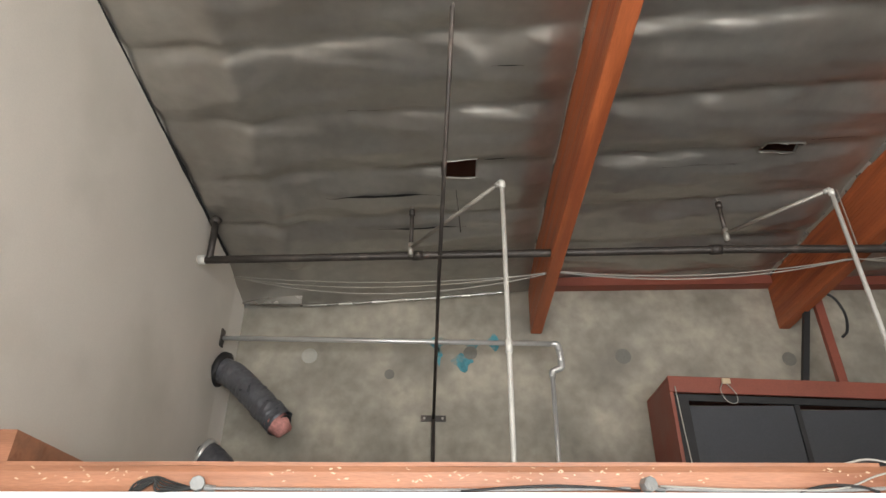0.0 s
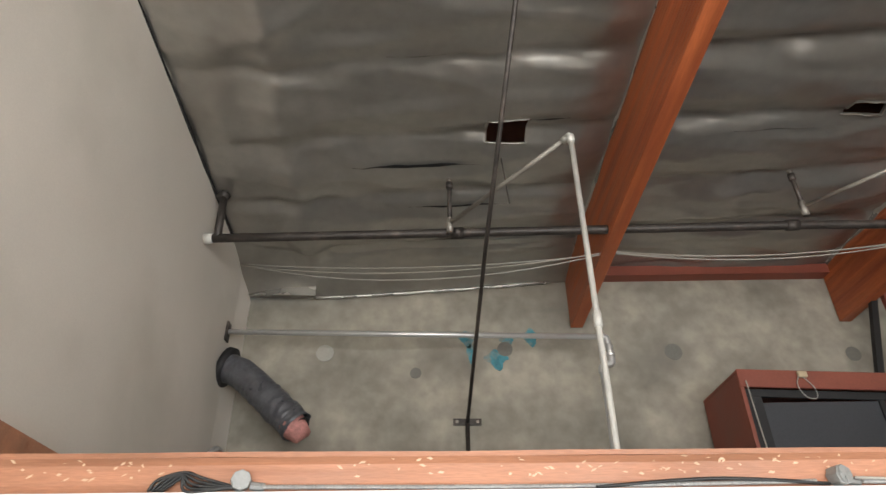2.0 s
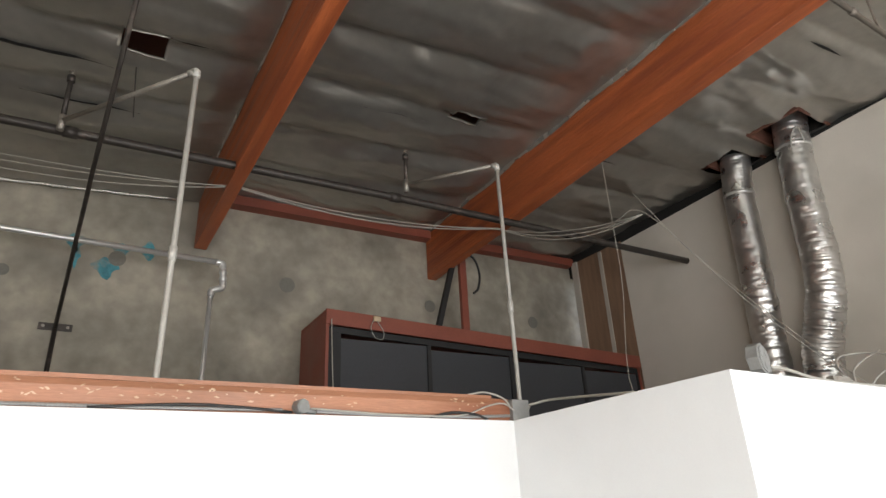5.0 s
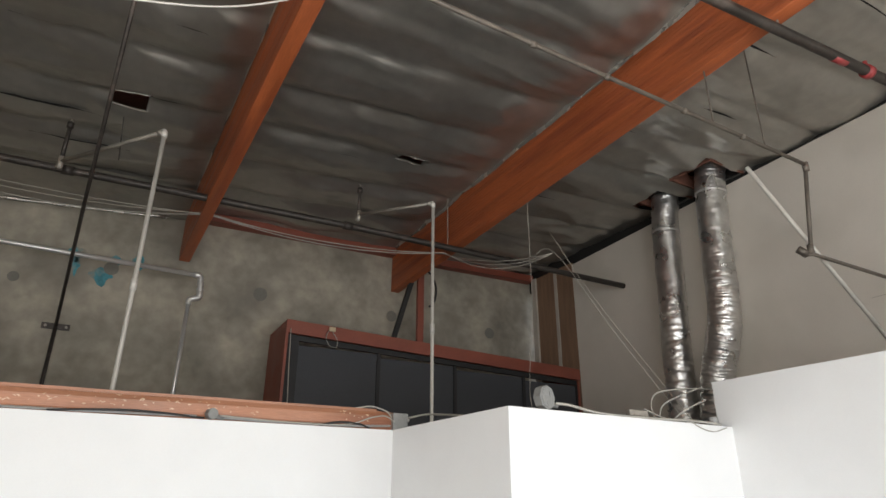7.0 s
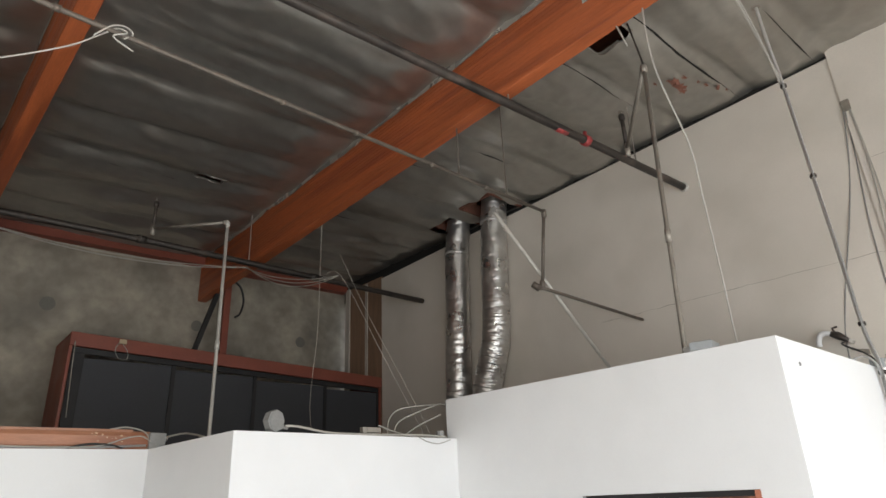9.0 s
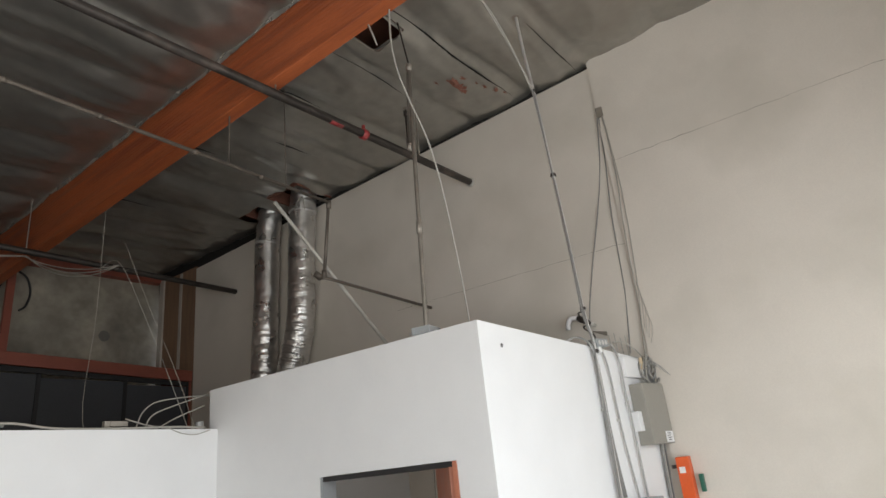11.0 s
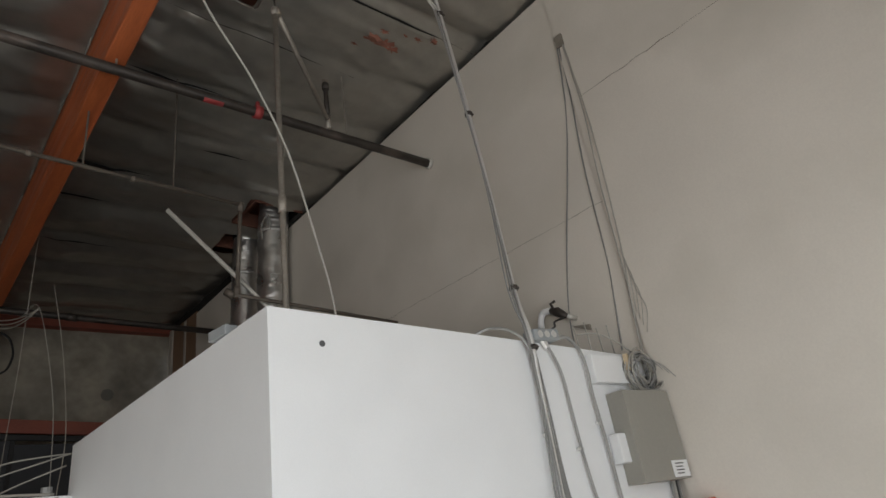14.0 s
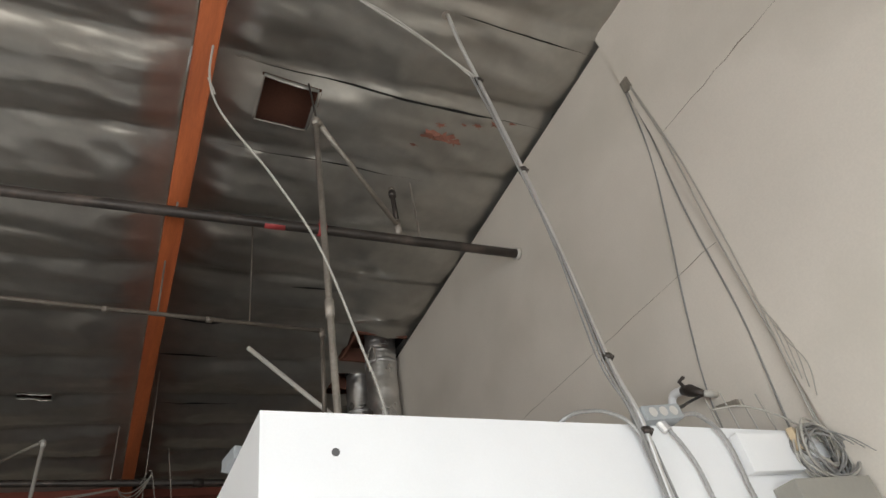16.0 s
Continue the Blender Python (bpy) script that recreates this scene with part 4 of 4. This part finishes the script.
for k in range(3):
    x = 5.985 + 0.022 * k
    cable("wall_cable", [(x - 0.03, wall(x, 0.03), 2.62), (x, wall(x, 0.018), 2.3), (x + 0.03 - 0.01 * k, wall(x, 0.018), 1.95), (x + 0.07, wall(x, 0.018), 1.55)], 0.006, GREYWIRE, "grey cable running down the white wall", group="wall cables")
flex_conduit("armoured_cable", [(5.60, wall(5.6, -0.08), 2.69), (5.66, wall(5.66, 0.0), 2.735), (5.74, wall(5.74, 0.015), 2.755), (5.84, wall(5.84, 0.03), 2.745), (5.93, wall(5.93, 0.035), 2.69), (5.97, wall(5.97, 0.03), 2.55), (5.965, wall(5.97, 0.03), 2.1), (5.96, wall(5.97, 0.03), 1.6)], 0.009, FLEXSTEEL, "ribbed steel armoured cable looping over the wall", "armoured cables")
flex_conduit("armoured_cable", [(6.10, wall(6.10, 0.03), 2.69), (6.155, wall(6.155, 0.025), 2.60), (6.19, wall(6.19, 0.02), 2.495), (6.20, wall(6.2, 0.02), 2.30), (6.22, wall(6.22, 0.02), 2.0), (6.30, wall(6.3, 0.02), 1.50)], 0.009, FLEXSTEEL, "ribbed steel armoured cable down the white wall", "armoured cables")
flex_conduit("armoured_cable", [(6.18, wall(6.18, 0.04), 2.725), (6.285, wall(6.285, 0.035), 2.735), (6.37, wall(6.37, 0.03), 2.668), (6.395, wall(6.395, 0.03), 2.56), (6.40, wall(6.4, 0.025), 2.40), (6.42, wall(6.42, 0.025), 2.1), (6.44, wall(6.44, 0.025), 1.5)], 0.0105, FLEXSTEEL, "ribbed steel armoured cable down the white wall", "armoured cables")
for x, z in ((6.205, 2.12), (5.975, 2.20), (6.41, 2.25)):
    tagged(link_mesh("cable_strap", turned(block(-0.022, -0.02, -0.008, 0.022, 0.0, 0.008, 0.003), pose(x, wall(x, 0.004), z, 0, 0, -5)), GALV), "small steel strap over a wall cable", "strap", "cable straps")
part_box = thing("junction_box", "grey steel junction box on the white wall top", "box", "junction boxes")
part("body", turned(block(-0.10, -0.045, -0.03, 0.10, 0.045, 0.035, 0.007), pose(6.10, wall(6.10, 0.01), 2.735, 0, -4, -5)), BOXGREY, part_box)
for k in (-0.055, 0.0, 0.055):
    part("knockout", turned(disc((k, -0.046, 0.003), (0, -1, 0), 0.021, 0.002, 14), pose(6.10, wall(6.10, 0.01), 2.735, 0, -4, -5)), GALV, part_box)
part("connector", tube([(6.09, wall(6.09, 0.02), 2.71), (6.105, wall(6.1, 0.028), 2.665)], 0.02, 8), GALV, part_box)
old = thing("old_valve", "rusty valve with a white elbow on the cream wall", "valve")
VX = EAST - 0.09
part("elbow", tube(curve_points([(VX, 0.165, 3.08), (VX, 0.155, 3.14), (VX, 0.12, 3.185), (VX, 0.045, 3.175)], 6), 0.024, 10), WHITE, old, "white plastic elbow", True)
part("body", tube([(VX, 0.05, 3.175), (VX, 0.0, 3.15), (VX, -0.03, 3.125), (VX, -0.075, 3.09)], [0.024, 0.036, 0.030, 0.018], 12), BLACKPIPE, old, "rusty body", True)
part("lever", tube([(VX - 0.02, 0.01, 3.17), (VX - 0.03, 0.02, 3.215), (VX - 0.03, -0.02, 3.22)], 0.011, 8), BLACKPIPE, old, "", True)
part("wall_nipple", tube([(VX, -0.075, 3.09), (EAST + 0.002, -0.08, 3.088)], 0.020, 10), PALEPIPE, old, "pale wall nipple", True)
cable("black_lead", [(6.16, wall(6.1, -0.02), 2.77), (6.5, -0.25, 2.90), (6.8, -0.05, 3.04), (VX, -0.05, 3.09)], 0.008, BLACKWIRE, "black lead running from the junction box to the valve")
bm = bmesh.new()
hexa(bm, ((EAST - 0.02, -0.055, 3.022), (EAST - 0.001, -0.055, 3.022), (EAST - 0.001, -0.19, 2.955), (EAST - 0.02, -0.19, 2.955)),
     ((EAST - 0.02, -0.055, 3.030), (EAST - 0.001, -0.055, 3.030), (EAST - 0.001, -0.19, 3.0), (EAST - 0.02, -0.19, 3.0)))
tagged(link_mesh("wood_shim", bm, CRACK), "tapered grey-brown shim stuck to the cream wall", "shim")
part_box = thing("junction_box", "small grey junction box on the room top", "box", "junction boxes")
part("body", turned(block(-0.09, -0.07, 0, 0.09, 0.07, 0.05, 0.006), pose(TALL_X + 0.07, 0.18, TALL_TOP + 0.002, 0, 0, 8)), BOXGREY, part_box)
part("connector", tube([(TALL_X + 0.07, 0.32, TALL_TOP + 0.03), (TALL_X + 0.07, 0.25, TALL_TOP + 0.03)], 0.02, 8), GALV, part_box)

panel = thing("telephone_panel", "taupe metal enclosure hung on the white wall", "enclosure")
m = pose(6.54, front(6.54), -0.055, 0, 0, -5.1)
part("body", turned(block(0.0, -0.125, 1.965, 0.44, -0.002, 2.47, 0.006), m), PANEL, panel)
lab = part("label_plate", turned(block(0.275, -0.128, 1.975, 0.43, -0.1265, 2.065), m), WHITE, panel, "white printed label")
for k in range(4):
    part("print_bar", turned(block(0.305, -0.1295, 2.045 - 0.018 * k, 0.385 - 0.012 * (k % 2), -0.1285, 2.052 - 0.018 * k), m), INK, lab, "unreadable print line")
small = thing("wall_box", "small white plastic box beside the enclosure", "box", "white boxes")
part("body", turned(block(-0.07, -0.07, 2.08, 0.05, -0.003, 2.24, 0.008), m), WHITE, small)
white_box = thing("wall_box", "white plastic box under the wall top", "box", "white boxes")
part("body", turned(block(-0.10, -0.05, 2.53, 0.20, -0.003, 2.70, 0.006), m), WHITE, white_box)
coil = thing("cable_coil", "messy coil of grey cable hung above the enclosure", "cable")
rng = random.Random(9)
for k in range(13):
    c = Vector((6.855 + rng.uniform(-0.025, 0.025), front(6.82) - 0.05 - 0.012 * rng.random() - 0.004 * k, 2.55 + rng.uniform(-0.02, 0.02)))
    r0 = rng.uniform(0.095, 0.15)
    tilt = rng.uniform(-0.15, 0.15)
    pts = [c + Vector((r0 * 1.05 * math.cos(a), 0.02 * math.sin(a * 2 + k), r0 * 0.9 * math.sin(a + tilt))) for a in (2 * math.pi * j / 28 for j in range(29))]
    part("loop", tube(pts, 0.0052, 6), GREYWIRE if k % 3 else WIRE, coil, "", True)
part("tie", turned(block(-0.03, -0.09, 2.55, 0.03, -0.06, 2.65, 0.006), pose(6.72, front(6.72), 0, 0, 0, 15)), BEIGE, coil, "tan tag")
for k in range(5):
    cable("loose_wire", [(6.86, front(6.86) - 0.06, 2.66), (6.90 + 0.01 * k, front(6.9) - 0.07 - 0.02 * k, 2.66 - 0.02 * k), (6.96, front(6.9) - 0.08 - 0.035 * k, 2.60 - 0.03 * k)], 0.0022, GREYWIRE, "loose thin wire end springing from the coil", group="loose wires", steps=4)
for k in range(4):
    x = 6.5 + 0.11 * k
    cable("loose_wire", [(x, front(x) + 0.06, 2.70), (x - 0.015, front(x) + 0.06, 2.86 + 0.03 * (k % 2))], 0.004, WIRE, "short pale wire end standing on the wall top", group="loose wires", steps=3)
cable("top_wire", [(6.45, front(6.45) + 0.02, 2.785), (6.6, front(6.6) - 0.01, 2.79), (6.75, front(6.75) - 0.03, 2.74), (6.85, front(6.85) - 0.04, 2.68)], 0.005, WIRE, "thin pale wire over the wall top")

# cables down the cream wall
spout = thing("cable_bundle", "grey cables dropping from a hole in the cream wall", "cable")
WX = EAST - 0.035
for k, pts in enumerate(([(-0.56, 5.29), (-0.46, 4.7), (-0.335, 4.19), (-0.17, 3.65), (-0.04, 3.15), (-0.02, 2.75)], [(-0.57, 5.29), (-0.53, 4.75), (-0.48, 4.15), (-0.45, 3.4), (-0.42, 3.1), (-0.38, 2.75)],
                        [(-0.60, 5.29), (-0.62, 4.6), (-0.58, 3.9), (-0.56, 3.2), (-0.52, 2.68)], [(-0.61, 5.27), (-0.64, 4.4), (-0.60, 3.5), (-0.55, 3.0), (-0.50, 2.6)])):
    part("strand", tube(curve_points([(WX + (0.03 if y > -0.55 else 0) + 0.006 * math.sin(i * 2 + k), y, z) for i, (y, z) in enumerate(pts)], 8), 0.006 if k < 2 else 0.005, 6), GREYWIRE if k < 2 else WIRE, spout, "", True)
part("hole", turned(block(-0.02, -0.045, -0.06, 0.02, 0.03, 0.06, 0.01), pose(EAST - 0.02, -0.575, 5.29)), CRACK, spout, "ragged dark hole")
for k in range(4):
    cable("loose_wire", [(WX, -0.58 - 0.01 * k, 3.4 - 0.1 * k), (WX, -0.60 - 0.015 * k, 3.25 - 0.1 * k), (WX, -0.57 - 0.01 * k, 2.95 - 0.05 * k)], 0.0025, WIRE, "thin pale stray wire on the cream wall", group="loose wires", steps=4)

# cables below the coil, orange block and boxes low on the wall
for k in range(4):
    x = 6.90 + 0.022 * k
    cable("wall_cable", [(6.86 + 0.02 * k, front(6.86) - 0.06, 2.52), (x, front(x) - 0.05, 2.3), (x + 0.01, front(x) - 0.03, 1.95), (x - 0.03, front(x) - 0.03, 1.6), (x - 0.05, front(x) - 0.03, 1.2)], 0.008, (GREYWIRE, WIRE, BLACKWIRE, GREYWIRE)[k], "cable running down beside the enclosure", group="wall cables")
m2 = pose(6.985, -0.63, 0, 0, 0, -90)
orange = thing("orange_block", "bright orange terminal block with a white sticker", "block")
part("body", turned(block(-0.02, -0.09, 1.42, 0.09, -0.004, 1.79, 0.006), m2), ORANGE, orange)
part("sticker", turned(block(0.0, -0.093, 1.66, 0.05, -0.0905, 1.71), m2), WHITE, orange, "white sticker")
part("plug", turned(block(-0.07, -0.06, 1.70, -0.021, -0.01, 1.73, 0.004), m2), BLACKWIRE, orange, "black plug")
green = thing("green_block", "dark green plastic connector on the wall", "block")
part("body", turned(block(0.13, -0.045, 1.50, 0.165, -0.004, 1.64, 0.006), m2), GREEN, green)
for k, (x0, x1, z1) in enumerate(((5.98, 6.20, 1.53), (6.22, 6.52, 1.52), (6.53, 6.62, 1.46))):
    g = thing("switch_box", "grey electrical switch box low on the white wall", "box", "switch boxes")
    mm = pose(x0, front(x0), 0, 0, 0, -5.1)
    part("body", turned(block(0, -0.12, 1.18, x1 - x0, -0.003, z1, 0.006), mm), BOXGREY, g)
    part("cover", turned(block(0.012, -0.126, 1.19, x1 - x0 - 0.012, -0.1205, z1 - 0.015, 0.002), mm), BOXGREY, g)

# ---- boxes and cables along the low partition ----
def octagon_box(x, y, z, label, big=1.0):
    """An eight-sided steel box standing on edge, with its cover plate and knockouts."""
    top = thing("junction_box", label, "box", "junction boxes")
    r, m = 0.052 * big, pose(x, y, z, 0, 0, 14)
    part("body", turned(tube([(0, -0.028, r), (0, -0.026, r), (0, 0.026, r), (0, 0.028, r)], [r * 0.94, r, r, r * 0.94], 8), m), DULLSTEEL, top)
    cover = part("cover", turned(tube([(0, -0.033, r), (0, -0.0285, r)], r * 0.86, 8), m), DULLSTEEL, top)
    for dx, dz in ((-0.4, 0.25), (0.38, 0.3), (0.0, -0.42)):
        part("knockout", turned(disc((dx * r, -0.0335, r + dz * r), (0, -1, 0), r * 0.24, 0.002, 12), m), DULLSTEEL, cover)
    part("connector", turned(tube([(r * 0.9, 0, r * 0.6), (r + 0.05, 0, r * 0.5)], 0.016, 8), m), DULLSTEEL, top)
    return top


YW = PART_Y + 0.012
for x, y, z, big, t in ((-1.12, YW, low_top(-1.12) + 0.002, 0.72, "small steel junction box on the partition top"), (1.145, YW, low_top(1.14) + 0.002, 0.72, "small steel junction box on the partition top"),
                        (2.80, BOX_Y + 0.05, PART_TOP + 0.002, 1.45, "round steel junction box on the small room's top")):
    octagon_box(x, y, z, t, big)
part_box = thing("junction_box", "square steel box at the end of the header", "box", "junction boxes")
part("body", block(2.49, PART_Y + 0.0, PART_TOP + 0.002, 2.62, PART_Y + 0.07, PART_TOP + 0.13, 0.006), DULLSTEEL, part_box)
part("connector", tube([(2.64, PART_Y + 0.03, PART_TOP + 0.09), (2.61, PART_Y + 0.03, PART_TOP + 0.09)], 0.018, 8), GALV, part_box)
part_box = thing("junction_box", "small steel box where the two rooms meet", "box", "junction boxes")
part("body", turned(tube([(0, 0, 0.0), (0, 0, 0.06)], 0.035, 10), pose(4.36, BOX_Y + 0.05, PART_TOP + 0.002)), DULLSTEEL, part_box)
flex_conduit("armoured_cable", [(-1.04, YW, low_top(-1.04) + 0.018), (-0.3, YW, low_top(-0.3) + 0.012), (0.4, YW, low_top(0.4) + 0.013), (1.06, YW, low_top(1.06) + 0.02)], 0.009, FLEXSTEEL, "ribbed steel armoured cable along the partition top", "armoured cables")
flex_conduit("armoured_cable", [(1.23, YW, low_top(1.23) + 0.018), (1.6, YW, low_top(1.6) + 0.012), (2.1, YW, low_top(2.1) + 0.014), (2.48, YW, low_top(2.48) + 0.03)], 0.010, FLEXSTEEL, "ribbed steel armoured cable along the partition top", "armoured cables")
for k in range(5):
    o = 0.012 * k
    cable("black_tangle", [(-1.45 + o, YW - 0.006, low_top(-1.45 + o) + 0.004), (-1.42 + 2 * o, YW - 0.01, low_top(-1.42 + 2 * o) + 0.045 + 0.3 * o), (-1.33, YW - 0.012, low_top(-1.33) + 0.07 - o * 0.6), (-1.26 - o, YW - 0.01, low_top(-1.26 - o) + 0.05 - o), (-1.12 - o, YW - 0.01, low_top(-1.12 - o) + 0.012)], 0.006, BLACKWIRE, "tangle of thin black cable on the partition", group="black tangle", steps=5)
cable("black_lead", [(0.2, YW - 0.004, low_top(0.2) + 0.006), (0.6, YW - 0.008, low_top(0.6) + 0.03), (0.85, YW - 0.008, low_top(0.85) + 0.025), (1.1, YW, low_top(1.1) + 0.01)], 0.007, BLACKWIRE, "black lead on the partition top")
cable("black_lead", [(1.9, YW - 0.004, low_top(1.9) + 0.006), (2.05, YW - 0.008, low_top(2.05) + 0.035), (2.2, YW - 0.008, low_top(2.2) + 0.03), (2.3, YW, low_top(2.3) + 0.006)], 0.008, BLACKWIRE, "black lead on the partition top")
cable("white_lead", [(1.2, YW - 0.01, low_top(1.2) + 0.03), (1.7, YW - 0.01, low_top(1.7) + 0.012), (2.1, YW - 0.01, low_top(2.1) + 0.02), (2.3, YW - 0.01, low_top(2.3) + 0.08), (2.42, YW - 0.01, low_top(2.42) + 0.10), (2.5, YW - 0.01, low_top(2.5) + 0.06)], 0.005, WIRE, "white lead lying on the partition top")
cable("white_lead", [(2.2, PART_Y + 0.06, PART_TOP + 0.15), (2.32, PART_Y + 0.05, PART_TOP + 0.17), (2.45, PART_Y + 0.04, PART_TOP + 0.14), (2.5, PART_Y + 0.03, PART_TOP + 0.08)], 0.006, WIRE, "white lead over the end of the header")
cable("white_lead", [(2.63, PART_Y + 0.02, PART_TOP + 0.10), (2.72, PART_Y - 0.1, PART_TOP + 0.12), (2.66, PART_Y - 0.5, PART_TOP + 0.07), (2.56, PART_Y - 0.9, PART_TOP + 0.012)], 0.008, WIRE, "white lead along the small room's top")
cable("white_lead", [(2.89, BOX_Y + 0.05, PART_TOP + 0.05), (3.0, BOX_Y + 0.04, PART_TOP + 0.045), (3.25, BOX_Y + 0.03, PART_TOP + 0.012), (3.7, BOX_Y + 0.03, PART_TOP + 0.012), (4.1, BOX_Y + 0.02, PART_TOP + 0.02), (4.4, BOX_Y + 0.02, PART_TOP + 0.014)], 0.009, WIRE, "white lead along the small room's top")
cable("white_lead", [(4.05, BOX_Y - 0.008, PART_TOP + 0.01), (4.15, BOX_Y - 0.012, PART_TOP - 0.03), (4.28, BOX_Y - 0.012, PART_TOP - 0.045), (4.42, BOX_Y - 0.012, PART_TOP - 0.01)], 0.004, WIRE, "thin white lead looping over the wall edge")
for pts in ([(3.85, 2.55, 2.42), (4.0, 2.7, 2.60), (4.2, 2.75, 2.70), (4.7, 2.75, 2.76), (4.95, 2.7, 2.72)], [(3.95, 2.6, 2.43), (4.05, 2.65, 2.56), (4.3, 2.7, 2.66), (4.6, 2.7, 2.76)], [(3.8, 2.6, 2.52), (4.0, 2.6, 2.47), (4.3, 2.6, 2.43), (4.45, 2.55, 2.42)],
            [(4.05, 2.6, 2.44), (4.25, 2.62, 2.54), (4.49, 2.6, 2.64)]):
    cable("draped_cable", pts, 0.006, WIRE, "grey-white cable draped between the room tops", group="draped cables")
stick = thing("bracket_stub", "dark bracket on the small room's back rail", "bracket")
part("arm", block(3.62, 2.56, 2.40, 3.66, 2.60, 2.50, 0.004), GREYPIPE, stick)
part("arm", block(3.661, 2.56, 2.46, 3.80, 2.60, 2.50, 0.004), GREYPIPE, stick)
